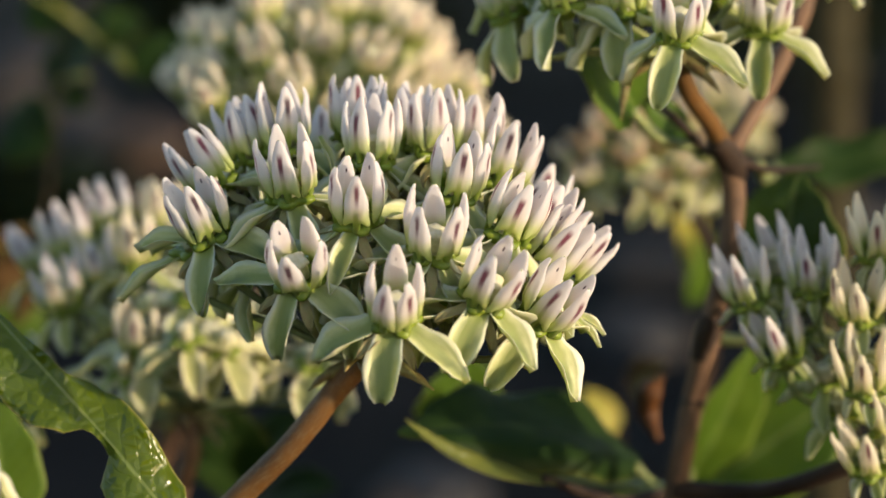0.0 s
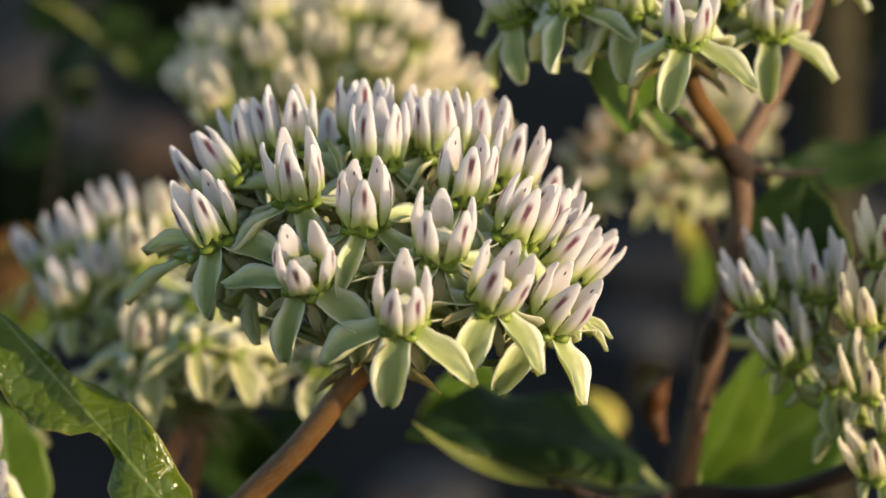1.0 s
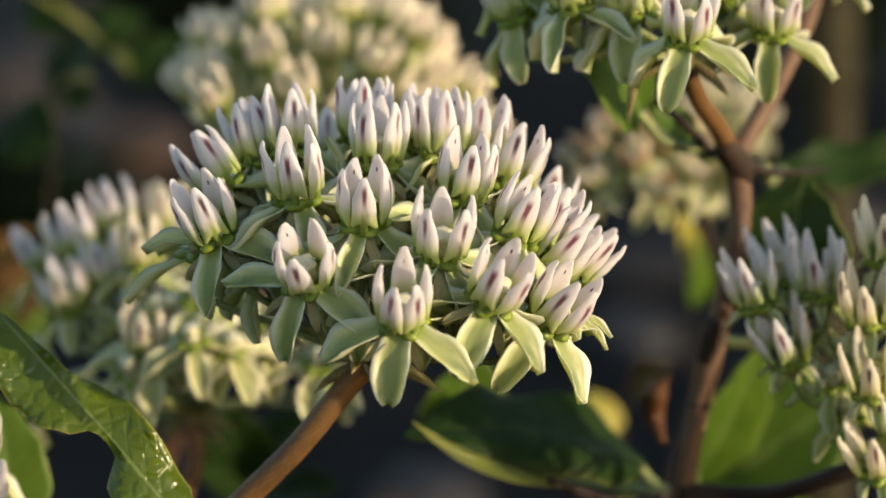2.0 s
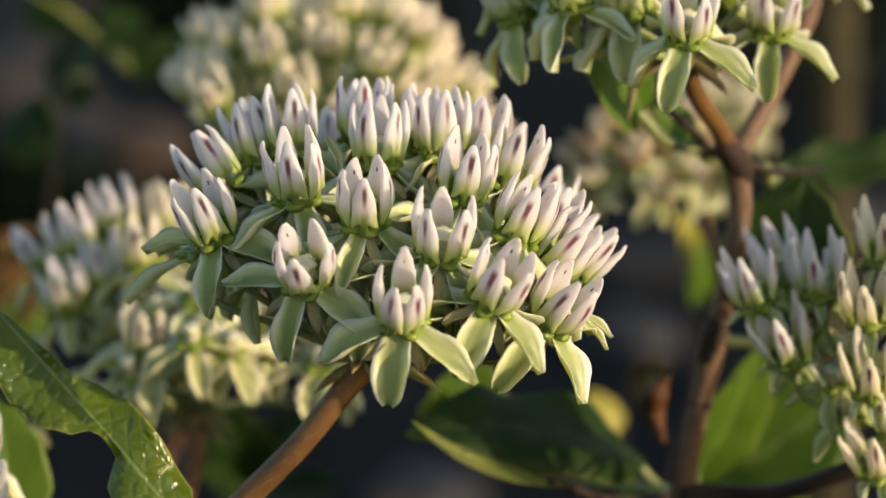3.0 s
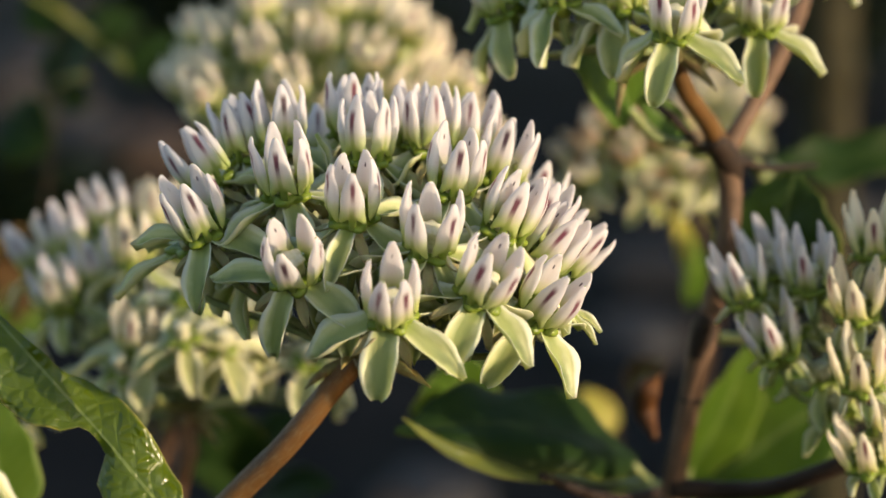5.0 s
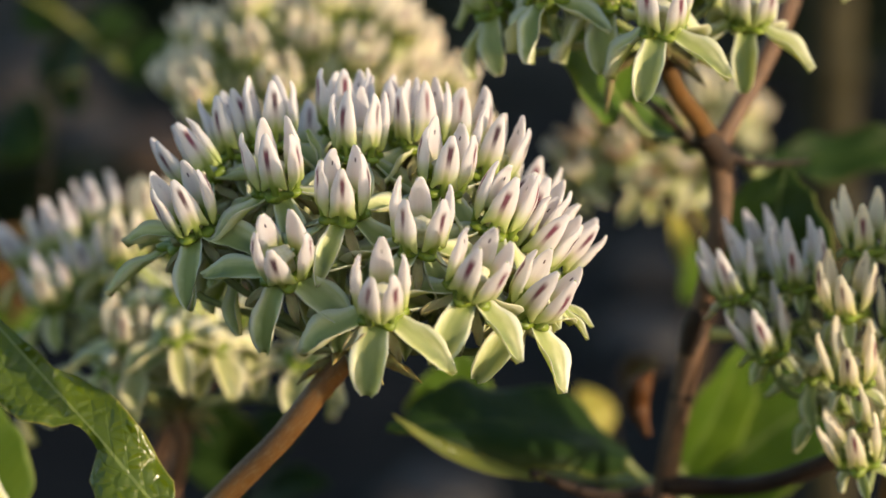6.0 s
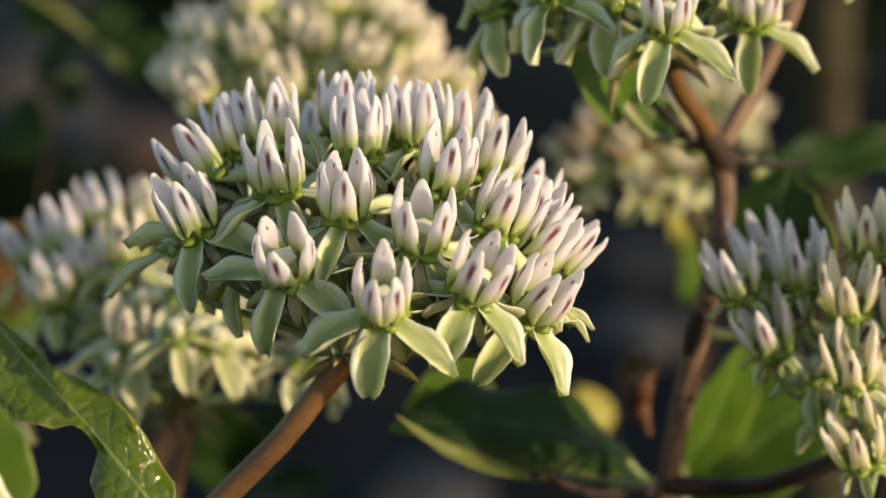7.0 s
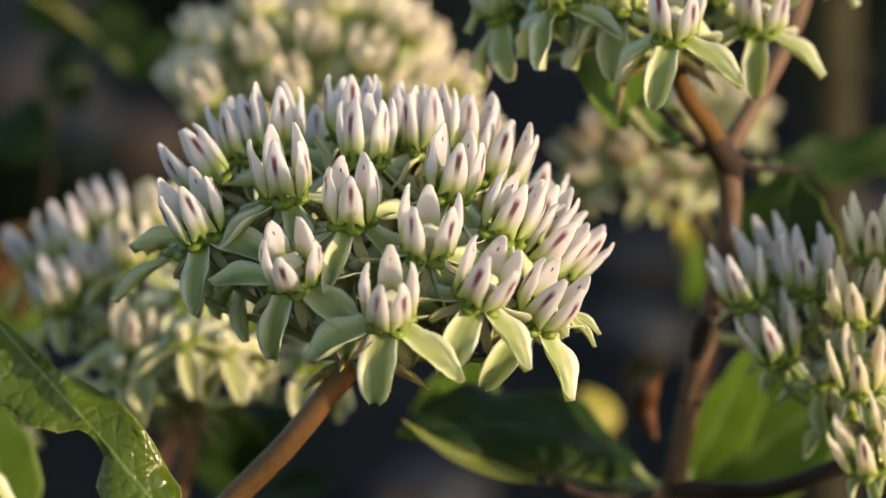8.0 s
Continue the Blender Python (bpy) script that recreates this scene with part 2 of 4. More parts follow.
def spline(points, steps):
    """Points of a smooth curve through the given places, whatever their spacing."""
    p = [Vector(q) for q in points]
    gap = [(b - a).length for a, b in zip(p, p[1:])]
    way = []
    for i in range(len(p)):
        if i == 0:
            way.append((p[1] - p[0]) / gap[0])
        elif i == len(p) - 1:
            way.append((p[-1] - p[-2]) / gap[-1])
        else:
            a, b = (p[i] - p[i - 1]) / gap[i - 1], (p[i + 1] - p[i]) / gap[i]
            way.append((a * gap[i] + b * gap[i - 1]) / (gap[i] + gap[i - 1]))
    out = []
    for i, g in enumerate(gap):
        for k in range(steps):
            t = k / steps
            out.append(p[i] * (2 * t ** 3 - 3 * t * t + 1) + way[i] * g * (t ** 3 - 2 * t * t + t)
                       + p[i + 1] * (3 * t * t - 2 * t ** 3) + way[i + 1] * g * (t ** 3 - t * t))
    return [*out, p[-1]]


def tube(name, points, radii, material, steps=6, sides=10, knots=(), rough=0.05, origin=(0, 0, 0)):
    """A stem along a curve, with its own unevenness; knots: (share of the length, swelling)."""
    line = [q - Vector(origin) for q in spline(points, steps)]
    n = len(line)
    bm = bmesh.new()
    layer = bm.loops.layers.uv.new()
    rings, side, length = [], None, 0.0
    for i, q in enumerate(line):
        way = (line[min(i + 1, n - 1)] - line[max(i - 1, 0)]).normalized()
        if side is None:
            side = way.orthogonal().normalized()
        side = (side - way * side.dot(way)).normalized()
        other = way.cross(side)
        s = i / (n - 1)
        r = curve_at([(k / (len(radii) - 1), v) for k, v in enumerate(radii)], s)
        for at, swell in knots:
            r *= 1 + swell * math.exp(-((s - at) / 0.025) ** 2)
        ring = []
        for k in range(sides):
            a = 2 * math.pi * k / sides
            e = 1 + rough * noise.noise(Vector((math.cos(a) * 2, math.sin(a) * 2, i * 0.6 + r * 900)))
            ring.append(bm.verts.new(q + (side * math.cos(a) + other * math.sin(a)) * r * e))
        rings.append(ring)
    for i in range(n - 1):
        for k in range(sides):
            f = bm.faces.new((rings[i][k], rings[i][(k + 1) % sides], rings[i + 1][(k + 1) % sides], rings[i + 1][k]))
            for lp, (uu, vv) in zip(f.loops, ((k, i), (k + 1, i), (k + 1, i + 1), (k, i + 1))):
                lp[layer].uv = (uu / sides, vv * 0.15)
    bm.faces.new(rings[0][::-1])
    bm.faces.new(rings[-1])
    return finish(name, bm, material)


def part(name, mesh, parent, m=None, label=""):
    ob = new(name, mesh)
    ob.parent = parent
    if m is not None:
        ob.matrix_local = m
    return tagged(ob, label)


def aim(base, tip, face):
    """The pose of a leaf that starts at base, points to tip and shows its upper side towards face."""
    y = (Vector(tip) - Vector(base)).normalized()
    z = Vector(face)
    z = (z - y * z.dot(y)).normalized()
    x = y.cross(z)
    m = Matrix((x, y, z)).transposed().to_4x4()
    m.translation = Vector(base)
    return m


# ---- flower pieces, in metres, built once ----
MM = 0.001


def hood_mesh(length, bend, fat, *materials):
    """One upright corona hood: a narrow foot, two ears, a swollen middle with a crease, and a pointed tip."""
    wide = [(0, 0.44), (0.10, 0.40), (0.20, 0.46), (0.225, 1.16), (0.25, 1.46), (0.31, 1.30), (0.42, 1.30), (0.54, 1.25), (0.66, 1.10), (0.78, 0.86), (0.88, 0.62), (0.94, 0.47), (0.98, 0.30), (1, 0.14)]
    deep = [(0, 0.40), (0.14, 0.42), (0.20, 0.56), (0.36, 0.76), (0.56, 0.80), (0.74, 0.56), (0.90, 0.32), (0.96, 0.25), (1, 0.09)]
    lean = [(0, 0.0), (0.30, 0.10), (0.65, 0.16), (0.85, 0.08 + bend), (1, -0.12 + bend)]
    bm = bmesh.new()
    layer = bm.loops.layers.uv.new()
    rows, sides = [], 14
    levels = [0, 0.10, 0.20, 0.225, 0.25, 0.275, 0.31, 0.36, 0.45, 0.54, 0.63, 0.72, 0.80, 0.87, 0.92, 0.96, 0.985, 1.0]
    for s in levels:
        a, b, c = curve_at(wide, s) * fat, curve_at(deep, s), curve_at(lean, s)
        droop = 1.0 if 0.21 < s < 0.26 else 0.5 if 0.26 < s < 0.29 else 0.0
        row = []
        for k in range(sides):
            t = 2 * math.pi * k / sides
            x, y = a * math.cos(t), math.sin(t)
            crease = math.exp(-(math.cos(t) / 0.30) ** 2)
            if y > 0:
                y = b * (y ** 0.8 - 0.30 * crease * max(0.0, 1 - abs(s - 0.58) / 0.26))
            else:
                y = b * (0.62 * y + 0.40 * crease * (0.3 < s < 0.92))
            row.append((bm.verts.new((x * MM, (c + y) * MM, (s * length - 0.95 * droop * math.cos(t) ** 4) * MM)), ((x / 1.5 + 1) / 2, s), math.sin(t)))
        rows.append(row)
    for i in range(len(rows) - 1):
        for k in range(sides):
            q = [rows[i][k], rows[i][(k + 1) % sides], rows[i + 1][(k + 1) % sides], rows[i + 1][k]]
            f = bm.faces.new([v[0] for v in q])
            f.material_index = 0 if q[0][2] + q[1][2] > -0.05 else 1
            for lp, v in zip(f.loops, q):
                lp[layer].uv = v[1]
    bm.faces.new([v[0] for v in rows[0]][::-1])
    bm.faces.new([v[0] for v in rows[-1]])
    return finish("hood", bm, *(materials or (HOOD_OUT, HOOD_IN)))


def petal_mesh(length, start, end, cup, twist, wide=1.0, wavy=9.0, material=PETAL, blunt=0.0):
    """One reflexed petal: it bends down along its length, is cupped across, and has a thin raised rim."""
    half = [(0, 1.15), (0.20, 1.50), (0.45, 1.88), (0.62, 1.80), (0.80, 1.28 + 0.3 * blunt), (0.92, 0.72 + 0.55 * blunt), (1, 0.16 + 0.45 * blunt)]
    nl, nw = 13, 8
    bm = bmesh.new()
    layer = bm.loops.layers.uv.new()
    y, z, grid = 1.3, 0.0, ([], [])
    for i in range(nl):
        s = i / (nl - 1)
        ang = radians(start + (end - start) * s)
        if i:
            y += math.cos(ang) * length / (nl - 1)
            z += math.sin(ang) * length / (nl - 1)
        w = curve_at(half, s) * wide
        up = Vector((0, -math.sin(ang), math.cos(ang)))
        tw = radians(twist) * s
        for side in (0, 1):
            row = []
            for k in range(nw + 1):
                e = 2 * k / nw - 1
                lift = cup * 1.3 * (abs(e) ** 2.6) * min(1, 0.4 + s) - 0.5 * max(0.0, s - 0.8) * cup + 0.32 * math.sin(wavy * s + 3 * e) * abs(e) * min(1, 3 * s) - (0.26 - 0.14 * abs(e)) * side
                p = Vector((e * w * math.cos(tw), y, z)) + up * (lift + e * w * math.sin(tw))
                row.append((bm.verts.new(p * MM), ((e + 1) / 2, s)))
            grid[side].append(row)

    def quad(a, b, c, d):
        f = bm.faces.new((a[0], b[0], c[0], d[0]))
        for lp, v in zip(f.loops, (a, b, c, d)):
            lp[layer].uv = v[1]

    top, low = grid
    for i in range(nl - 1):
        for k in range(nw):
            quad(top[i][k], top[i][k + 1], top[i + 1][k + 1], top[i + 1][k])
            quad(low[i][k + 1], low[i][k], low[i + 1][k], low[i + 1][k + 1])
        quad(low[i][0], top[i][0], top[i + 1][0], low[i + 1][0])
        quad(top[i][nw], low[i][nw], low[i + 1][nw], top[i + 1][nw])
    for k in range(nw):
        quad(top[0][k + 1], top[0][k], low[0][k], low[0][k + 1])
        quad(top[-1][k], top[-1][k + 1], low[-1][k + 1], low[-1][k])
    return finish("petal", bm, material)


def lathe(bm, profile, sides, lobes=0.0, material=0):
    rings = []
    for r, z in profile:
        rings.append([bm.verts.new(((r * (1 + lobes * math.cos(5 * t))) * math.cos(t) * MM, (r * (1 + lobes * math.cos(5 * t))) * math.sin(t) * MM, z * MM))
                      for t in (2 * math.pi * k / sides for k in range(sides))])
    for a, b in zip(rings, rings[1:]):
        for k in range(sides):
            bm.faces.new((a[k], a[(k + 1) % sides], b[(k + 1) % sides], b[k])).material_index = material
    bm.faces.new(rings[0][::-1]).material_index = material
    bm.faces.new(rings[-1]).material_index = material


def centre_mesh():
    """The green cup under the hoods and the pale five-sided column between them."""
    bm = bmesh.new()
    lathe(bm, [(0.6, -1.6), (1.3, -0.9), (2.1, -0.25), (2.55, 0.10), (2.50, 0.50), (2.0, 0.75), (1.2, 0.6), (0.7, 0.5)], 40, 0.2, 0)
    lathe(bm, [(0.95, 0.3), (1.15, 1.4), (1.10, 2.6), (1.35, 3.0), (1.05, 3.4), (0.4, 3.5)], 20, 0.14, 1)
    return finish("flower_centre", bm, CENTRE, COLUMN)


HOODS = [hood_mesh(7.5, 0.0, 1.04), hood_mesh(7.2, 0.25, 1.08), hood_mesh(7.8, -0.15, 1.0), hood_mesh(7.0, 0.1, 1.05), hood_mesh(7.5, 0.35, 1.02)]
PETALS = [petal_mesh(8.2, -18, -50, 1.0, 6, 1.06), petal_mesh(8.0, -32, -66, 0.85, -10, 1.04, 8.0, PETAL, 0.8), petal_mesh(7.6, -44, -74, 1.1, 5, 1.12, 9.0, PETAL, 0.6),
          petal_mesh(8.6, -10, -38, 0.8, -6, 0.94),
          petal_mesh(8.0, -25, -70, 1.2, 14, 1.0, 12.0), petal_mesh(8.5, -30, -52, 0.9, -16, 0.96, 7.0)]
HOODS_SUNLIT = [hood_mesh(6.7, 0.0, 1.08, SUNLIT_OUT, SUNLIT_IN), hood_mesh(6.4, 0.25, 1.14, SUNLIT_OUT, SUNLIT_IN), hood_mesh(7.0, -0.15, 1.04, SUNLIT_OUT, SUNLIT_IN)]
SLIM = [hood_mesh(8.2, 0.1, 0.84), hood_mesh(7.7, 0.3, 0.88), hood_mesh(8.5, -0.1, 0.82)]
SLIM_SUNLIT = [hood_mesh(8.0, 0.1, 0.88, SUNLIT_OUT, SUNLIT_IN), hood_mesh(7.5, 0.3, 0.92, SUNLIT_OUT, SUNLIT_IN)]
HOODS_FADED = [hood_mesh(6.5, 0.0, 1.08, FADED, FADED), hood_mesh(6.0, 0.3, 1.1, FADED, FADED)]
PETALS_AGED = [petal_mesh(8.2, -18, -50, 1.0, 6, 1.06, 9.0, PETAL_AGED), petal_mesh(8.4, -5, -60, 1.3, -14, 1.0, 11.0, PETAL_AGED)]
PETALS_MORE = [*PETALS_AGED, petal_mesh(7.6, 20, -12, 0.9, 8, 0.72)]
CENTRE_MESH = centre_mesh()


def sepal_mesh():
    """A narrow pointed sepal, which lies under the gap between two petals."""
    return petal_mesh(4.2, -22, -50, 0.4, 8, 0.34, 5.0, SEPAL)


SEPAL_MESH = sepal_mesh()


def flower(umbel, place, tilt, lean, petals, hoods=None, size=1.22, drop=None, kit=None, petal_size=1.0, splay=None, sepals=False, broad=1.0):
    """A milkweed flower as a part of an umbel. tilt: degrees to +x, lean: degrees to -y; petals, hoods: bearing of the first."""
    rng = random.Random(round(place[0] * 1e5) * 31 + round(place[2] * 1e5))
    axis = Vector((math.tan(radians(tilt)), -math.tan(radians(lean)), 1)).normalized()
    turn = axis.to_track_quat("Z", "Y").to_matrix().to_4x4()
    back = turn.inverted() @ Vector((1, 0, 0))
    zero = math.degrees(math.atan2(back.y, back.x))
    m = Matrix.Translation(Vector(place) - umbel.location) @ turn @ Matrix.Scale(size, 4)
    ob = part("flower", CENTRE_MESH, umbel, m)
    hoods = petals + 36 if hoods is None else hoods
    splay = 3 if splay is None else splay
    for k in range(5):
        a = zero + hoods + 72 * k + rng.uniform(-5, 5)
        pick = rng.choice(HOODS if kit is None else kit) if kit != [] else None
        if pick:
            part("hood", pick, ob, pose(0, 0, 0, 0, 0, a - 90) @ pose(0, 2.2 * MM, 0.25 * MM, rng.uniform(-5, 5) - splay, rng.uniform(-5, 5), rng.uniform(-12, 12)))
        a = zero + petals + 72 * k + rng.uniform(-7, 7)
        kind = rng.randrange(6) if drop is None else drop[k] if isinstance(drop, tuple) else drop
        part("petal", PETALS[kind] if kind < 6 else PETALS_MORE[kind - 6], ob, pose(0, 0, 0, 0, 0, a - 90) @ pose(0, 0, 0, rng.uniform(-8, 8), rng.uniform(-9, 9), 0) @ Matrix.Diagonal((rng.uniform(0.68, 0.96) * petal_size * broad, rng.uniform(0.92, 1.06) * petal_size, petal_size, 1)))
        if sepals:
            part("sepal", SEPAL_MESH, ob, pose(0, 0, -0.35 * MM, 0, 0, a - 54 + rng.uniform(-6, 6)) @ pose(0, 0, 0, rng.uniform(-14, 4), rng.uniform(-9, 9), 0))
    start = Vector((0, 0, 0))
    end = Vector(place) - umbel.location - axis * 1.4 * MM * size
    mid = (start + end) / 2 + Vector((0, 0, -2.0 * MM)) + (end - start).cross(Vector((0, 0, 1))) * rng.uniform(-0.1, 0.1)
    near_end = end - axis * 4 * MM
    part("pedicel", tube("pedicel", [start, mid, near_end, end], [0.55 * MM, 0.5 * MM, 0.55 * MM, 0.8 * MM], PEDICEL, 4, 7), umbel)


def umbel_at(hub, stalk, radii, label, material=STEM, bracts=8, knots=()):
    """A flower head: an Empty at its hub, its stalk down to the ground, and the small bracts round the hub."""
    ob = tagged(new("flower_umbel"), label, "flower", "milkweed flower umbels")
    ob.location = hub
    part("stalk", tube("stalk", [hub, *stalk], radii, material, 8, 14, knots, 0.06, hub), ob)
    for k in range(bracts):
        a = 2.4 * k
        way = Vector((math.cos(a), math.sin(a), -0.25 + 0.3 * math.sin(3 * a)))
        p = [way * (0.5 * MM), way * (4 * MM), way * (6 * MM) + Vector((0, 0, -0.5 * MM)), way * (7.5 * MM) + Vector((0, 0, -1.3 * MM))]
        part("bract", tube("bract", p, [0.7 * MM, 0.9 * MM, 0.6 * MM, 0.1 * MM], BRACT, 3, 6), ob)
    return ob


def dome(umbel, count, radius, squash, seed, low=-0.1, spread=38, keep=None, size=1.22, drop=None, kit=None, jitter=0.055, petal_size=1.0):
    """Flowers spread evenly over a dome round the hub; they stand more upright than the dome's own normals."""
    rng = random.Random(seed)
    for i in range(count):
        h = 1 - (1 - low) * (i + 0.5) / count
        a = 2.39996 * i + seed
        flat = math.sqrt(max(0.0, 1 - h * h))
        way = Vector((flat * math.cos(a), flat * math.sin(a), h))
        if keep is not None and not keep(way):
            continue
        r = radius * rng.uniform(1 - jitter, 1 + jitter)
        place = umbel.location + Vector((way.x * r, way.y * r, way.z * r * squash))
        flower(umbel, place, spread * way.x + rng.uniform(-6, 6), -spread * way.y + rng.uniform(-6, 6), rng.uniform(0, 72), None, size, drop, kit, petal_size)


# ---- leaves ----
def leaf_mesh(length, width, material, fold=15, arch=20, wave=0.0, waves=3.0, twist=0.0, seed=0, shape=None, thick=0.35, tuck=None, rim=0, left=None):
    """A leaf blade along +y with its face to +z: fold lifts the halves, arch bends it down its length, wave ruffles the rim."""
    shape = shape or [(0, 0.10), (0.10, 0.55), (0.35, 1.0), (0.60, 0.92), (0.82, 0.55), (0.95, 0.18), (1, 0.02)]
    nl, nw = 34, 12
    bm = bmesh.new()
    layer = bm.loops.layers.uv.new()
    y = z = 0.0
    grid = ([], [])
    for i in range(nl):
        s = i / (nl - 1)
        ang = radians(arch * (0.5 - s) * 2)
        if i:
            y += math.cos(ang) * length / (nl - 1)
            z += math.sin(ang) * length / (nl - 1)
        w = curve_at(shape, s) * width / 2
        up = Vector((0, -math.sin(ang), math.cos(ang)))
        tw = radians(twist) * (s - 0.5)
        for side in (0, 1):
            row = []
            for k in range(nw + 1):
                e = 2 * k / nw - 1
                ruffle = wave * abs(e) ** 1.6 * math.sin(waves * 2 * math.pi * s + (0 if e < 0 else 1.9) + seed) * min(1, 6 * s, 5 * (1 - s))
                ruffle += 0.03 * width * noise.noise(Vector((e * 1.5 + seed, s * 5, seed)))
                rise = fold
                if tuck and e < 0:
                    rise -= tuck[2] * math.exp(-((s - tuck[0]) / tuck[1]) ** 2)
                if rim and e < 0:
                    rise += rim * max(0.0, (-e - 0.5) / 0.5) ** 1.5
                hi = abs(e) * (w if e > 0 or not left else curve_at(left, s) * width / 2) * math.sin(radians(rise)) + ruffle - side * thick * MM * (1 - 0.6 * abs(e))
                half = w if e > 0 or not left else curve_at(left, s) * width / 2
                x = e * half * math.cos(radians(rise))
                p = Vector((x * math.cos(tw) - hi * math.sin(tw), y, z)) + up * (x * math.sin(tw) + hi * math.cos(tw))
                row.append((bm.verts.new(p), ((e + 1) / 2, s)))
            grid[side].append(row)

    def quad(*q):
        f = bm.faces.new([v[0] for v in q])
        for lp, v in zip(f.loops, q):
            lp[layer].uv = v[1]

    top, low = grid
    for i in range(nl - 1):
        for k in range(nw):
            quad(top[i][k], top[i][k + 1], top[i + 1][k + 1], top[i + 1][k])
            quad(low[i][k + 1], low[i][k], low[i + 1][k], low[i + 1][k + 1])
        quad(low[i][0], top[i][0], top[i + 1][0], low[i + 1][0])
        quad(top[i][nw], low[i][nw], low[i + 1][nw], top[i + 1][nw])
    return finish("leaf_blade", bm, material)


def leaf(base, tip, face, width, label, root, material=LEAF, stalk_skin=PEDICEL, **kind):
    """A leaf thing: an Empty at its base with a blade, a raised midrib and a petiole back to its stem."""
    ob = tagged(new("leaf"), label, "leaf", "milkweed leaves")
    ob.location = base
    length = (Vector(tip) - Vector(base)).length
    m = aim((0, 0, 0), Vector(tip) - Vector(base), face)
    part("blade", leaf_mesh(length, width, material, **kind), ob, m)
    p = Vector(root) - Vector(base)
    part("petiole", tube("petiole", [p, p * 0.45 + Vector((0, 0, -0.002)), m @ Vector((0, 0.002, 0))], [1.1 * MM, 0.9 * MM, 0.7 * MM], stalk_skin, 5, 8), ob)
    return ob


# ---- ground ----
GROUND_Z = -0.42


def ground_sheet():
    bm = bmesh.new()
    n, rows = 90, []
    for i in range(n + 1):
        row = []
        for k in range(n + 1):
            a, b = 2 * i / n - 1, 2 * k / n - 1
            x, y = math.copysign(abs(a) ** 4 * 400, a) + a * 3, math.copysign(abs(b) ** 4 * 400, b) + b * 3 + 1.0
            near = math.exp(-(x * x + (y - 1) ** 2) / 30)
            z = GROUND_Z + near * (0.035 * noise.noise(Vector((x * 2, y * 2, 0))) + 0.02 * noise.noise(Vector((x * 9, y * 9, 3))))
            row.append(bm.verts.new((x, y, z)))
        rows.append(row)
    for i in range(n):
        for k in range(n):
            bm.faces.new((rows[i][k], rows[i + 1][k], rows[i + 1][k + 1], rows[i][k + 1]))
    return tagged(new("ground", finish("ground", bm, SOIL)), "bare soil under the plants, its shade put into the colour", "ground", kind="structure")


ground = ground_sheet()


def stone(x, y, r, material, seed):
    """One stone, a third of it sunk in the soil, for a soft patch of ground."""
    rng = random.Random(seed)
    bm = bmesh.new()
    bmesh.ops.create_icosphere(bm, subdivisions=4, radius=1.0)
    squash = Vector((rng.uniform(0.95, 1.2), rng.uniform(0.8, 1.1), rng.uniform(0.62, 0.8)))
    for v in bm.verts:
        e = 1 + 0.30 * noise.noise(v.co * 1.2 + Vector((seed * 7.1, 0, 0))) + 0.07 * noise.noise(v.co * 4 + Vector((0, seed * 3.3, 0)))
        v.co = Vector((v.co.x * squash.x, v.co.y * squash.y, v.co.z * squash.z)) * r * e
    ob = tagged(new("stone", finish("stone", bm, material)), "rough stone half sunk in soil, added for a soft ground patch", "stone", "field stones")
    ob.location = (x, y, GROUND_Z + 0.3 * r)
    return ob


# Stones added for the soft lighter patches of shaded ground behind.
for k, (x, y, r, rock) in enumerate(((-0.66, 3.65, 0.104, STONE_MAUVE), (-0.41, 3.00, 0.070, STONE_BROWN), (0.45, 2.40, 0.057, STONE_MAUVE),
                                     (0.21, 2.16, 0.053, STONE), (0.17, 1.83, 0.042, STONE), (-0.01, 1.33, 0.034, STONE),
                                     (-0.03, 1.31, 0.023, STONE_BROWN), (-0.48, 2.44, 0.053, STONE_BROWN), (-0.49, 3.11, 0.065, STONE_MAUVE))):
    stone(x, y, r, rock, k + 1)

# ---- the sharp flower head ----
main = umbel_at((-0.0112, 0.0092, -0.0168), [(-0.0144, 0.0086, -0.0206), (-0.0214, 0.0081, -0.0292), (-0.0290, 0.0087, -0.0370), (-0.0426, 0.0113, -0.0514), (-0.075, 0.03, -0.25), (-0.085, 0.05, GROUND_Z)],
                [1.9 * MM, 1.75 * MM, 1.75 * MM, 1.8 * MM, 1.9 * MM, 2.2 * MM, 2.6 * MM],
                "round white milkweed umbel with purple-striped hoods on a brown stalk", bracts=5)
for x, y, z, tilt, lean, petals, hoods in (
        (-0.0309, 0.0133, 0.0063, -34, 2, -100, -60),
        (-0.0262, 0.0188, 0.0093, -15, 0, -90, -50),
        (-0.0217, 0.0162, 0.0111, -5, 2, -110, -80),
        (-0.0202, 0.0021, 0.0066, -8, 13, -75, -95),
        (-0.0122, 0.0193, 0.0122, 0, -4, -60, -90),
        (-0.0097, 0.0089, 0.0102, 2, 4, -80, -125),
        (-0.0049, 0.0182, 0.0111, 3, -3, -90, -100),
        (-0.0011, 0.0131, 0.0109, 1, 0, -60, -80),
        (0.0040, 0.0180, 0.0097, 10, -3, -70, -100),
        (0.0017, 0.0022, 0.0068, 5, 12, -50, -95)):
    flower(main, (x, y, z), tilt, lean, petals, hoods, sepals=True)
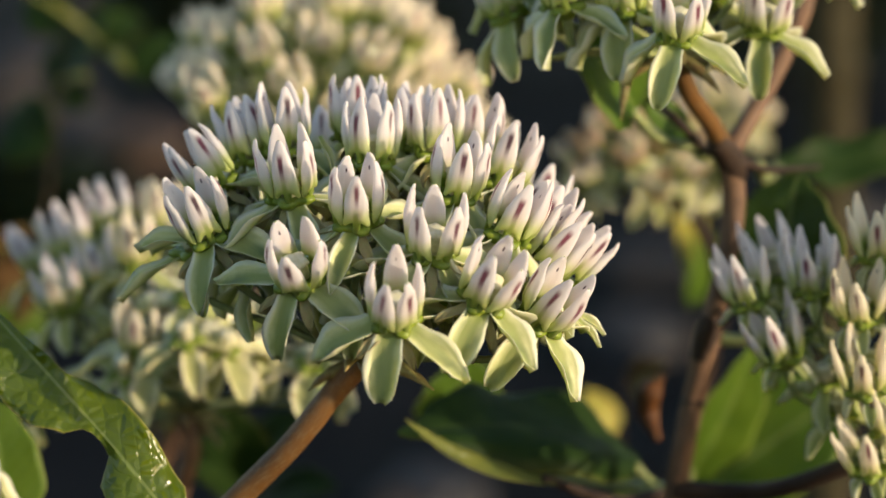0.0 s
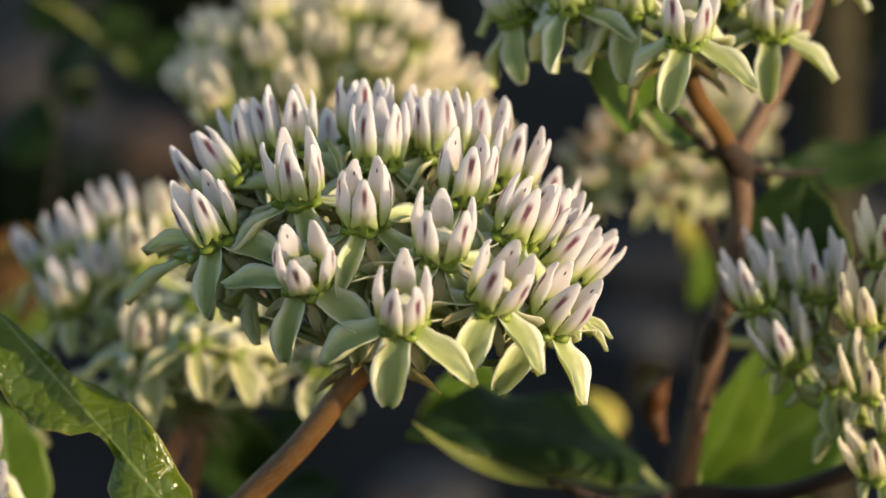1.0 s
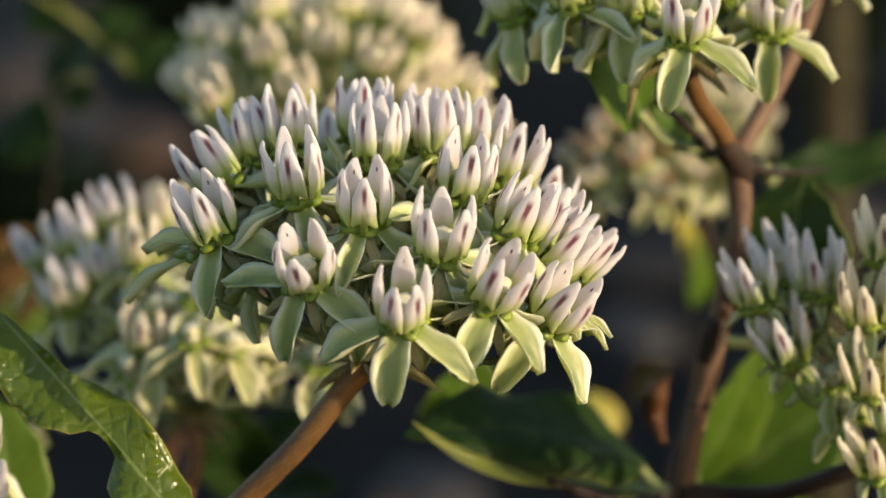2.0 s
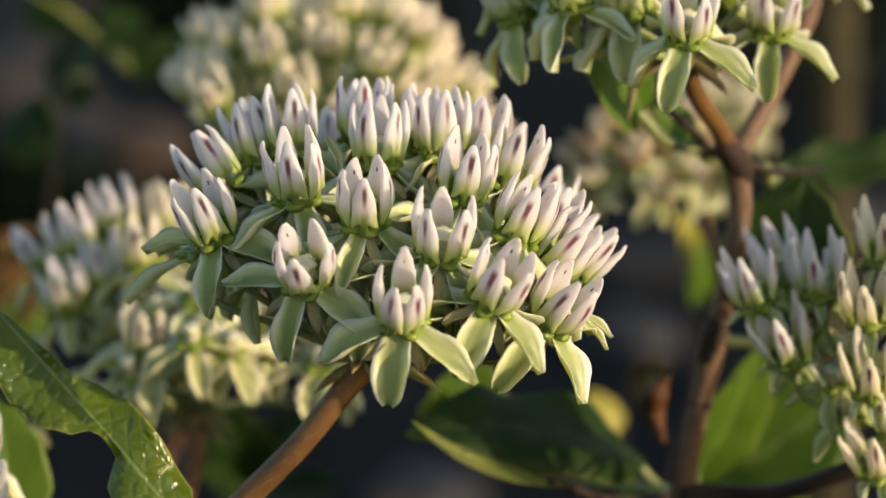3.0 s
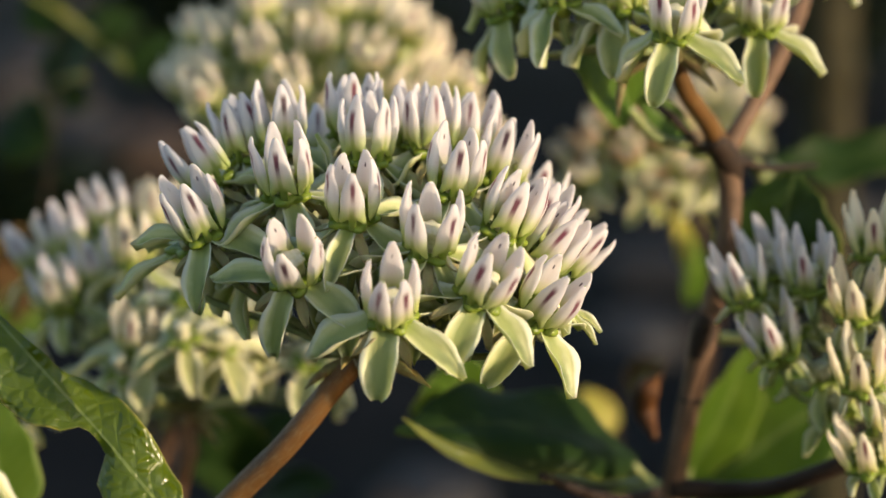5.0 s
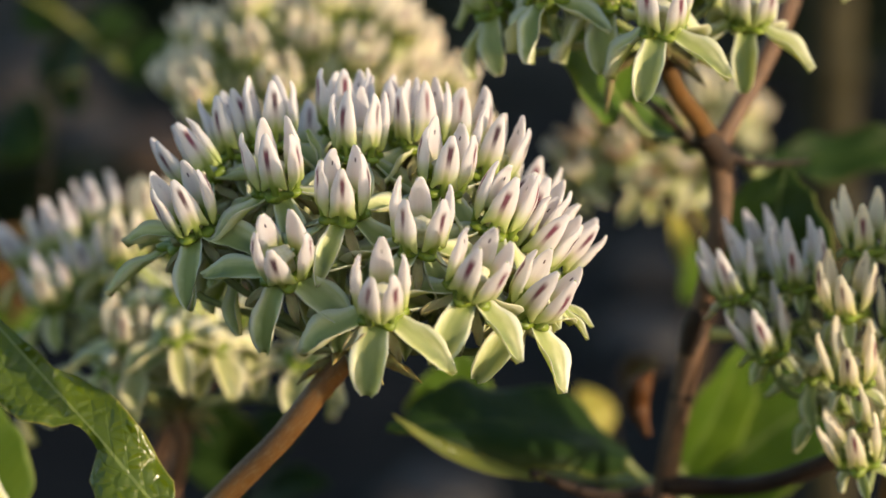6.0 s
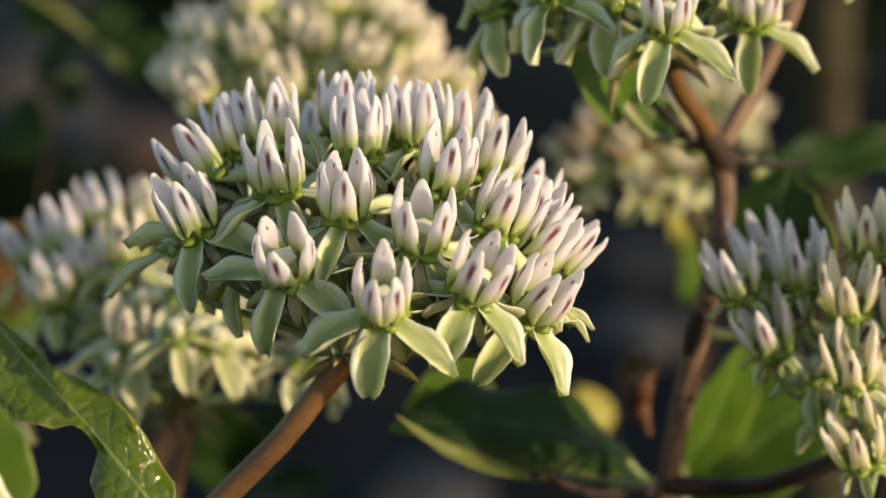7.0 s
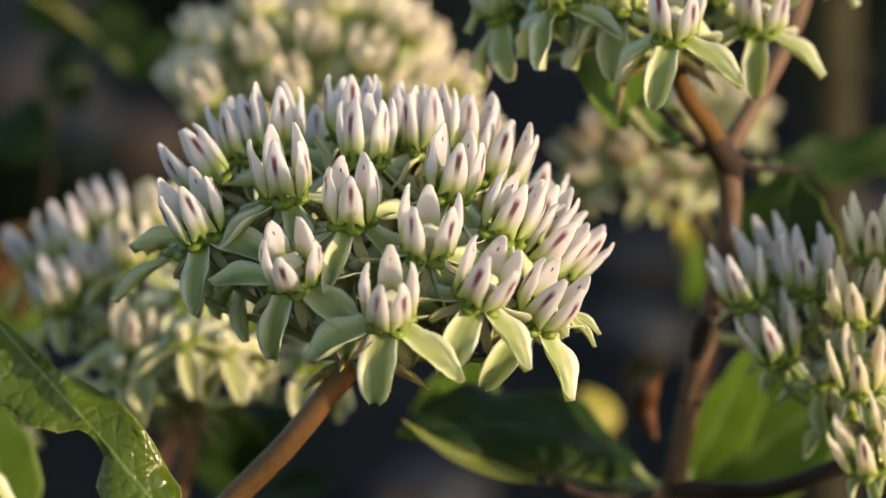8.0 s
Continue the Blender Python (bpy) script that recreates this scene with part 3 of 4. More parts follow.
for x, y, z, tilt, lean, petals, hoods in (
        (0.0078, 0.0114, 0.0069, 21, 2, -60, -110),
        (-0.0112, -0.0074, 0.0050, 0, 22, -102, -88),
        (-0.0014, -0.0111, 0.0014, 7, 25, -50, -126),
        (0.0082, -0.0017, 0.0019, 23, 8, -85, -100),
        (0.0118, 0.0050, -0.0002, 30, 4, -60, -90),
        (0.0128, 0.0024, -0.0032, 38, 8, -50, -100),
        (0.0158, 0.0092, -0.0048, 46, 2, -60, -80)):
    flower(main, (x, y, z), tilt, lean, petals, hoods, sepals=True)
for x, y, z, tilt, lean, petals, hoods in (
        (-0.0182, 0.0286, 0.0066, -5, -20, -60, -80),
        (-0.0077, 0.0316, 0.0062, 3, -22, -60, -80),
        (0.0119, 0.0272, -0.0014, 25, -20, -60, -80),
        (-0.0270, 0.0249, -0.0027, -30, -15, -60, -80)):
    flower(main, (x, y, z), tilt, lean, petals, hoods)

for x, y, z, tilt, lean, petals, hoods, drop in (
        (-0.0311, 0.0022, 0.0014, -22, 18, -112, -74, (5, 0, 3, 3, 8)),
        (-0.0184, -0.0128, -0.0016, -8, 40, -116, -92, (1, 3, 0, 0, 3)),
        (-0.0061, -0.0185, -0.0057, 4, 32, -104, -126, (1, 3, 0, 0, 0)),
        (0.0051, -0.0152, -0.0038, 20, 32, -112, -128, (1, 3, 0, 0, 3)),
        (0.0125, -0.0068, -0.0083, 33, 27, -112, -120, (1, 3, 3, 0, 3))):
    flower(main, (x, y, z), tilt, lean, petals, hoods, 1.22, drop, sepals=True, broad=1.2)

# spent flowers low among the others, with their hoods fallen
for x, y, z, tilt, lean, petals in (
        (-0.0054, 0.0121, 0.0051, 0, 4, -60), (-0.0274, 0.0120, 0.0004, -24, 12, -80), (-0.0286, 0.0200, 0.0045, -20, 4, -60), (-0.0155, 0.0040, -0.0008, -4, 14, -70), (-0.0067, 0.0060, 0.0008, 2, 12, -100), (0.0032, 0.0100, 0.0016, 14, 8, -60), (0.0044, 0.0000, -0.0008, 12, 14, -90),
        (-0.0174, 0.0110, -0.0007, -6, 8, -80), (-0.0255, 0.0093, -0.0047, -20, 10, -60), (0.0012, 0.0009, -0.0066, 8, 12, -70),
        (-0.0098, 0.0020, -0.0061, -2, 14, -50), (0.0093, 0.0070, -0.0066, 22, 8, -80), (-0.0154, 0.0183, 0.0061, -4, 0, -60),
        (-0.0260, 0.0174, 0.0006, -20, 4, -90), (-0.0151, 0.0095, -0.0040, -6, 14, -100), (-0.0073, 0.0110, -0.0007, 2, 10, -80), (0.0044, 0.0120, -0.0012, 12, 6, -70), (-0.0030, 0.0047, -0.0081, 6, 18, -90)):
    flower(main, (x, y, z), tilt, lean, petals, None, 1.15, None, [])
flower(main, (-0.0339, 0.0080, -0.0016), -8, 12, -160, None, 1.2, (3, 1, 0, 3, 3), [], broad=0.8)
for tip in ((-0.0032, -0.0039, -0.0166), (-0.0012, -0.0003, -0.0190), (-0.0064, -0.0003, -0.0192), (-0.0131, -0.0018, -0.0161)):
    way = Vector(tip) - main.location
    part("withered_petal", tube("withered_petal", [way * 0.1, way * 0.4 + Vector((0, 0, 1.2 * MM)), way * 0.75 + Vector((0, 0, 0.8 * MM)), way], [0.5 * MM, 0.8 * MM, 0.7 * MM, 0.12 * MM], WITHERED, 4, 6), main, None, "dry tan shrivelled petal")
for base, tip, face, thin, reach in (
        ((0.0169, 0.0030, -0.0084), (0.0224, 0.0010, -0.0105), (0.2, -0.6, 0.7), 0.36, 0.63),
        ((0.0172, 0.0010, -0.0087), (0.0219, -0.0010, -0.0120), (0.5, -0.7, 0.5), 0.30, 0.62),
        ((-0.0034, -0.0125, -0.0030), (-0.0028, -0.0145, -0.0089), (0.6, -0.7, 0.2), 0.55, 0.64),
        ((-0.0175, 0.0110, 0.0145), (-0.0135, 0.0090, 0.0103), (0.8, -0.5, 0.3), 0.50, 0.63)):
    part("petal", PETALS[3], main, aim(Vector(base) - main.location, Vector(tip) - main.location, face) @ Matrix.Diagonal((thin, reach, reach, 1)))

# ---- the head above, on the forked branch ----
JOINT = (0.0438, 0.0527, 0.0053)
upper = umbel_at((0.0338, 0.0355, 0.0227), [(0.0366, 0.0404, 0.0163), (0.0410, 0.0485, 0.0102), JOINT], [1.4 * MM, 1.4 * MM, 1.5 * MM, 1.75 * MM],
                 "white milkweed umbel with long reflexed green petals above the fork", bracts=6)
for x, y, z, tilt, lean, petals, hoods, drop in (
        (0.0322, 0.0160, 0.0270, 2, 28, -106, -126, (1, 3, 0, 0, 2)),
        (0.0463, 0.0339, 0.0262, 4, 24, -102, -120, (1, 3, 0, 0, 2)),
        (0.0173, 0.0266, 0.0302, -12, 14, -120, -90, None),
        (0.0257, 0.0265, 0.0292, -4, 12, -100, -90, None),
        (0.0100, 0.0384, 0.0278, -25, 6, -110, -90, None),
        (0.0394, 0.0428, 0.0299, 3, 4, -100, -90, (3, 0, 0, 0, 3)),
        (0.0554, 0.0552, 0.0346, 22, -6, -22, -90, None),
        (0.0217, 0.0337, 0.0355, -6, 4, -100, -90, None),
        (0.0322, 0.0340, 0.0371, 0, 4, -100, -90, None),
        (0.0431, 0.0357, 0.0354, 14, 4, -100, -90, None),
        (0.0122, 0.0436, 0.0340, -22, 0, -100, -90, None)):
    flower(upper, (x, y, z), tilt, lean, petals, hoods, 1.22, drop)
part("withered_petal", tube("withered_petal", [Vector(p) - upper.location for p in ((0.0278, 0.0356, 0.0235), (0.0271, 0.0340, 0.0203), (0.0264, 0.0335, 0.0171), (0.0259, 0.0328, 0.0133))], [0.5 * MM, 0.9 * MM, 0.7 * MM, 0.15 * MM], BRACT, 5, 7), upper, None, "dry brown hanging petal")

# ---- the head at the edge, half lit ----
edge = umbel_at((0.0697, 0.0347, -0.0334), [(0.0694, 0.0362, -0.0425), (0.0672, 0.0408, -0.0564), (0.075, 0.06, -0.25), (0.08, 0.08, GROUND_Z)], [1.7 * MM, 1.7 * MM, 1.8 * MM, 2.2 * MM, 2.6 * MM],
                "milkweed umbel beside the brown branch, warm-coloured where sunlit, white in shade")
for x, y, z, tilt, lean, petals, hoods in (
        (0.0452, 0.0310, -0.0137, -20, 8, -120, -95),
        (0.0510, 0.0450, -0.0124, -20, 2, -100, -60),
        (0.0544, 0.0300, -0.0118, -8, 10, -100, -110),
        (0.0498, 0.0280, -0.0213, -20, 14, -128, -95),
        (0.0560, 0.0400, -0.0150, -12, 4, -100, -60),
        (0.0597, 0.0220, -0.0143, -6, 16, -90, -95),
        (0.0602, 0.0180, -0.0236, -10, 20, -95, -110),
        (0.0613, 0.0180, -0.0352, -16, 24, -95, -95),
        (0.0631, 0.0280, -0.0064, -4, 8, -90, -95),
        (0.0640, 0.0200, -0.0300, -4, 20, -100, -60),
        (0.0680, 0.0240, -0.0180, 8, 12, -60, -60),
        # From here on: flowers out of view, added to shade those further left.
        (0.0750, 0.0180, -0.0070, 10, 14, -60, -60),
        (0.0745, 0.0310, -0.0050, 8, 4, -40, -60),
        (0.0745, 0.0370, -0.0090, 8, 0, -40, -60),
        (0.0800, 0.0210, 0.0000, 12, 10, -40, -60),
        (0.0830, 0.0080, -0.0010, 14, 16, -40, -60),
        (0.0835, 0.0140, -0.0020, 14, 14, -40, -60),
        (0.0790, 0.0150, -0.0140, 16, 16, -50, -60),
        (0.0706, 0.0301, -0.0077, 6, 4, -60, -60),
        (0.0724, 0.0271, -0.0134, 10, 8, -60, -60)):
    # Right-hand flowers take the warm sunlit copy, shaded ones stay white.
    flower(edge, (x, y, z), tilt, lean, petals, hoods, 1.14, None, SLIM_SUNLIT if x > 0.0575 else SLIM, 0.55, 9)
for x, y, z, tilt, lean, petals in (
        (0.0533, 0.0361, -0.0198, -24, 12, -100), (0.0594, 0.0300, -0.0208, -14, 16, -100), (0.0567, 0.0300, -0.0252, -20, 18, -120),
        (0.0590, 0.0300, -0.0300, -18, 22, -90)):
    flower(edge, (x, y, z), tilt, lean, petals, None, 0.9, None, [])

# ---- the head that just reaches the lower corner ----
corner = umbel_at((-0.0765, 0.0298, -0.0442), [(-0.0777, 0.0305, -0.0514), (-0.085, 0.05, -0.2), (-0.09, 0.06, GROUND_Z)], [1.6 * MM, 1.6 * MM, 1.9 * MM, 2.4 * MM],
                  "cream milkweed umbel at the leaf's foot, mostly hidden", bracts=4)
for x, y, z, tilt, lean, petals, hoods in (
        (-0.0698, 0.0251, -0.0363, 14, 14, -10, -95),
        (-0.0752, 0.0259, -0.0316, -4, 10, -100, -95),
        (-0.0687, 0.0199, -0.0427, 20, 24, -30, -95)):
    flower(corner, (x, y, z), tilt, lean, petals, hoods)

# ---- the head behind the leaf ----
left = umbel_at((-0.0439, 0.0887, -0.0440), [(-0.0431, 0.0877, -0.0497), (-0.0453, 0.0881, -0.0588), (-0.05, 0.10, -0.2), (-0.05, 0.12, GROUND_Z)], [1.8 * MM, 1.6 * MM, 1.6 * MM, 1.9 * MM, 2.6 * MM],
                "milkweed umbel behind the sharp one, warm-coloured where sunlit, white in shade", material=BARK)
for x, y, z, tilt, lean, petals, hoods in (
        (-0.0686, 0.0949, -0.0204, -26, 4, -100, -95),
        (-0.0620, 0.0885, -0.0165, -16, 6, -100, -95),
        (-0.0618, 0.0771, -0.0235, -20, 12, -100, -95),
        (-0.0499, 0.0754, -0.0160, -8, 10, -100, -95),
        (-0.0560, 0.0941, -0.0135, -8, 2, -100, -95),
        (-0.0483, 0.0942, -0.0131, 2, 2, -100, -95),
        (-0.0487, 0.0660, -0.0282, -2, 16, -100, -95)):
    # The same split by x: warm copy on the sunny side.
    flower(left, (x, y, z), tilt, lean, petals, hoods, kit=HOODS_SUNLIT if x > -0.054 else HOODS + HOODS_SUNLIT[:1], petal_size=1.0 if x > -0.054 else 0.75)
for x, y, z, tilt, lean, petals, hoods in (
        (-0.0563, 0.0807, -0.0203, -12, 8, -100, -95),
        (-0.0422, 0.0815, -0.0157, 4, 8, -100, -95)):
    flower(left, (x, y, z), tilt, lean, petals, hoods, kit=HOODS_SUNLIT if x > -0.054 else HOODS + HOODS_SUNLIT[:1], petal_size=1.0 if x > -0.054 else 0.75)
for x, y, z, tilt, lean, petals in ((-0.0406, 0.0592, -0.0252, -4, 30, -80), (-0.0345, 0.0605, -0.0268, 8, 28, -60), (-0.0470, 0.0640, -0.0300, -10, 20, -100), (-0.0290, 0.0661, -0.0285, 14, 16, -80), (-0.0210, 0.0629, -0.0300, 10, 24, -100), (-0.0316, 0.0694, -0.0240, 4, 20, -70)):
    flower(left, (x, y, z), tilt, lean, petals, None, 1.02, (6, 7, 7, 6, 6), [], broad=1.3)
for x, y, z, tilt, lean, petals in (
        (-0.0404, 0.0675, -0.0201, 4, 24, -100), (-0.0374, 0.0629, -0.0262, 4, 30, -80), (-0.0444, 0.0701, -0.0230, -2, 22, -40), (-0.0508, 0.0645, -0.0316, -14, 34, -10)):
    flower(left, (x, y, z), tilt, lean, petals, None, 1.12, (3, 0, 3, 5, 3), [], broad=1.45)
dome(left, 8, 0.026, 0.9, 5, 0.1, 38, lambda w: w.y > 0.1)

# ---- soft heads further back ----
back = umbel_at((-0.0236, 0.1310, -0.0055), [(-0.0371, 0.1406, -0.0378), (-0.0589, 0.1846, -0.0760), (-0.09, 0.20, -0.2), (-0.09, 0.22, GROUND_Z)], [1.9 * MM] * 4 + [2.6 * MM],
                "milkweed umbel out of focus behind, sunlight put into its cream hoods", material=BARK)
dome(back, 42, 0.0268, 0.95, 3, 0.0, 44, lambda w: w.x > -0.45 or w.z > 0.32, 1.16, 2, HOODS_SUNLIT, 0.15, 0.6)
small = umbel_at((0.0378, 0.1412, -0.0114), [(0.0440, 0.1430, -0.0150), (0.0515, 0.1470, -0.0265), (0.0500, 0.1500, -0.0600), (0.05, 0.17, -0.2), (0.05, 0.19, GROUND_Z)], [1.1 * MM] * 5 + [2.0 * MM],
                 "small fading milkweed umbel, out of focus behind", material=DARK_BARK)
dome(small, 19, 0.0130, 0.80, 8, -0.15, 50, None, 0.92, (0, 7, 1, 6, 2), HOODS_FADED + HOODS_SUNLIT, 0.14)
far = umbel_at((0.0669, 0.2860, -0.0194), [(0.0713, 0.2817, -0.0439), (0.0660, 0.2856, -0.0790), (0.0575, 0.2802, -0.1097), (0.08, 0.32, -0.2), (0.08, 0.34, GROUND_Z)], [1.6 * MM] * 5 + [2.4 * MM],
               "distant milkweed umbel, blurred behind the fork", material=DARK_BARK)
dome(far, 9, 0.0095, 0.85, 2, -0.1, 45, None, 1.0, (6, 7, 6, 7, 6), HOODS_SUNLIT)

# ---- the brown forked branch ----
branch = tagged(new("branch"), "brown forked milkweed branch with swollen nodes", "branch")
branch.location = (0.05, 0.06, GROUND_Z)
B0 = branch.location
part("main_shoot", tube("main_shoot", [JOINT, (0.0449, 0.0539, 0.0003), (0.0439, 0.0537, -0.0121), (0.0412, 0.0545, -0.0248), (0.0375, 0.0542, -0.0438), (0.0359, 0.0540, -0.0567), (0.05, 0.06, -0.2), B0],
                        [1.75 * MM, 1.8 * MM, 1.8 * MM, 1.85 * MM, 1.85 * MM, 2.1 * MM, 2.4 * MM, 3.0 * MM], BARK, 8, 16, ((0.43, 0.25), (0.005, 0.25)), 0.05, B0), branch)
part("side_shoot", tube("side_shoot", [JOINT, (0.0473, 0.0566, 0.0101), (0.0518, 0.0619, 0.0170), (0.0560, 0.0682, 0.0240), (0.0612, 0.0869, 0.0322)], [1.7 * MM, 1.5 * MM, 1.6 * MM, 1.6 * MM, 1.4 * MM],
                        BARK, 7, 12, (), 0.05, B0), branch)
part("twig", tube("twig", [JOINT, (0.0492, 0.0563, 0.0028), (0.0551, 0.0642, 0.0015), (0.0611, 0.0742, 0.0004)], [1.2 * MM, 0.6 * MM, 0.5 * MM, 0.4 * MM], DARK_BARK, 6, 8, (), 0.05, B0), branch)
part("twig", tube("twig", [JOINT, (0.0413, 0.0648, 0.0048), (0.0363, 0.0556, 0.0102), (0.0324, 0.0612, 0.0131)], [1.2 * MM, 0.8 * MM, 0.7 * MM, 0.6 * MM], DARK_BARK, 6, 8, (), 0.05, B0), branch)
part("dark_shoot", tube("dark_shoot", [(0.0362, 0.0535, -0.0480), (0.0450, 0.0524, -0.0481), (0.0533, 0.0429, -0.0444), (0.0603, 0.0386, -0.0404), (0.0694, 0.0372, -0.0367)], [1.8 * MM, 1.5 * MM, 1.4 * MM, 1.4 * MM, 1.3 * MM],
                        DARK_BARK, 6, 10, (), 0.05, B0), branch, None, "nearly black shoot")
part("node", tube("node", [(0.0416, 0.0491, 0.0080), (0.0433, 0.0518, 0.0059), (0.0445, 0.0530, 0.0042), (0.0452, 0.0541, 0.0016)], [1.6 * MM, 2.1 * MM, 2.2 * MM, 1.85 * MM], DARK_BARK, 5, 14, (), 0.12, B0), branch, None, "dark swollen node")
part("node", tube("node", [(0.0421, 0.0538, -0.0201), (0.0413, 0.0539, -0.0224), (0.0409, 0.0540, -0.0247), (0.0405, 0.0541, -0.0270)], [1.86 * MM, 2.08 * MM, 2.02 * MM, 1.86 * MM], DARK_BARK, 5, 14, (), 0.12, B0), branch, None, "dark swollen node")
part("node", tube("node", [(0.0396, 0.0546, -0.0331), (0.0393, 0.0546, -0.0341), (0.0391, 0.0548, -0.0350)], [1.9 * MM, 2.02 * MM, 1.9 * MM], DARK_BARK, 4, 14, (), 0.08, B0), branch, None, "dark swollen node")
part("bud", tube("bud", [(0.0352, 0.0701, -0.0440), (0.0338, 0.0740, -0.0402), (0.0341, 0.0728, -0.0366), (0.0360, 0.0715, -0.0338)], [0.7 * MM, 1.9 * MM, 2.1 * MM, 0.4 * MM], RUST, 6, 10, (), 0.05, B0), branch)

# ---- leaves ----
front_leaf = leaf((-0.0356, -0.0020, -0.0376), (-0.0629, 0.0100, -0.0094), (0.40, -0.90, 0.16), 0.0106, "glossy wavy-edged green leaf lit by low sun", (-0.0320, 0.0085, -0.0497),
     LEAF_GLOSSY, fold=4, arch=10, wave=0.0013, waves=2.4, seed=1.0, tuck=(0.39, 0.09, 60),
     shape=[(0, 0.3), (0.10, 0.80), (0.29, 0.95), (0.46, 1.0), (0.54, 0.78), (0.66, 0.30), (0.80, 0.20), (0.92, 0.16), (1, 0.03)],
     left=[(0, 0.3), (0.10, 0.85), (0.20, 1.05), (0.27, 0.85), (0.34, 0.22), (0.44, 0.26), (0.50, 0.85), (0.58, 1.25), (0.70, 1.35), (0.84, 1.2), (0.94, 0.7), (1, 0.05)])
leaf((-0.0662, 0.0414, -0.0529), (-0.0696, 0.0455, -0.0299), (0.3, -0.9, 0.3), 0.013, "smooth green leaf behind the wavy one", (-0.0627, 0.0396, -0.0632), LEAF, fold=12, arch=10, seed=2.0)
leaf((0.0321, 0.0702, -0.0473), (-0.0072, 0.0427, -0.0356), (0.05, -0.44, 0.90), 0.0205, "broad leaf under the umbel, shade in its dark green, with a pale rim", (0.0373, 0.0651, -0.0514), LEAF_SHADED, fold=6, arch=18, wave=0.0015, waves=2.0, seed=3.0, rim=-22)
# No leaf of its own: a lime strip for the broad leaf's sunlit rim.
leaf((0.0172, 0.0410, -0.0434), (-0.0064, 0.0360, -0.0320), (-0.12, -0.6, 0.79), 0.0030, "pale strip standing in for the broad leaf's sunlit rim", (0.0373, 0.0650, -0.0516), LEAF_LIME, DARK_BARK, fold=8, arch=-26, seed=13.0)
leaf((-0.0004, 0.1000, -0.0497), (0.0045, 0.0940, -0.0343), (0.45, -0.87, 0.15), 0.0165, "pale green leaf lit from behind the umbel", (0.0373, 0.0650, -0.0516), LEAF, fold=10, arch=20, seed=4.0)
leaf((0.0431, 0.1011, -0.0595), (0.0540, 0.0928, -0.0321), (0.5, -0.85, 0.25), 0.014, "bright green sunlit leaf beside the branch", (0.0376, 0.0668, -0.0529), LEAF, fold=14, arch=12, seed=5.0)
leaf((0.0455, 0.1090, -0.0648), (0.0753, 0.1024, -0.0402), (0.15, -0.85, 0.45), 0.022, "broad sunlit green leaf under the cream umbel", (0.0376, 0.0667, -0.0538), LEAF, fold=10, arch=18, seed=6.0)
leaf((0.0538, 0.0640, -0.0220), (0.0561, 0.0620, 0.0021), (-0.35, -0.85, 0.3), 0.0225, "rounded leaf behind the branch, coloured dark for its shade", (0.0436, 0.0684, -0.0268), LEAF_HALF_SHADED, fold=10, arch=24, seed=7.0)
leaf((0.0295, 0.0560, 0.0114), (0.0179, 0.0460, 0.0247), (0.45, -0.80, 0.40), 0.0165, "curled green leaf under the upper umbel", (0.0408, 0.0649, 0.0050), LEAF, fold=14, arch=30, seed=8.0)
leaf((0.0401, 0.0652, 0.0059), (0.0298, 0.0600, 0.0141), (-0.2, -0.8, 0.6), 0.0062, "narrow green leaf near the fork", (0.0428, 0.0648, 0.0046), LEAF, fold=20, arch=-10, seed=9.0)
leaf((0.0595, 0.1250, -0.0071), (0.0970, 0.1400, -0.0038), (-0.1, -0.80, 0.55), 0.0105, "green leaf beyond the fork, coloured dark for its shade", (0.0507, 0.0683, 0.0013), LEAF_SHADED, fold=12, arch=-14, wave=0.0014, waves=2.5, seed=10.0)

# ---- soft plants in the distance ----
def weed(line, leaves, label):
    """A thin plant with single leaves along its stem."""
    ob = tagged(new("weed"), label, "weed", "weeds behind")
    ob.location = line[0]
    o = Vector(line[0])
    part("stem", tube("stem", line, [0.8 * MM, 0.45 * MM, 0.35 * MM, 0.2 * MM], DARK_BARK, 7, 8, (), 0.05, o), ob)
    for k, (base, tip, face, width, material) in enumerate(leaves):
        length = (Vector(tip) - Vector(base)).length
        part("leaf", leaf_mesh(length, width, material, fold=12, arch=20, seed=30.0 + k), ob, aim(Vector(base) - o, Vector(tip) - o, face))
    return ob


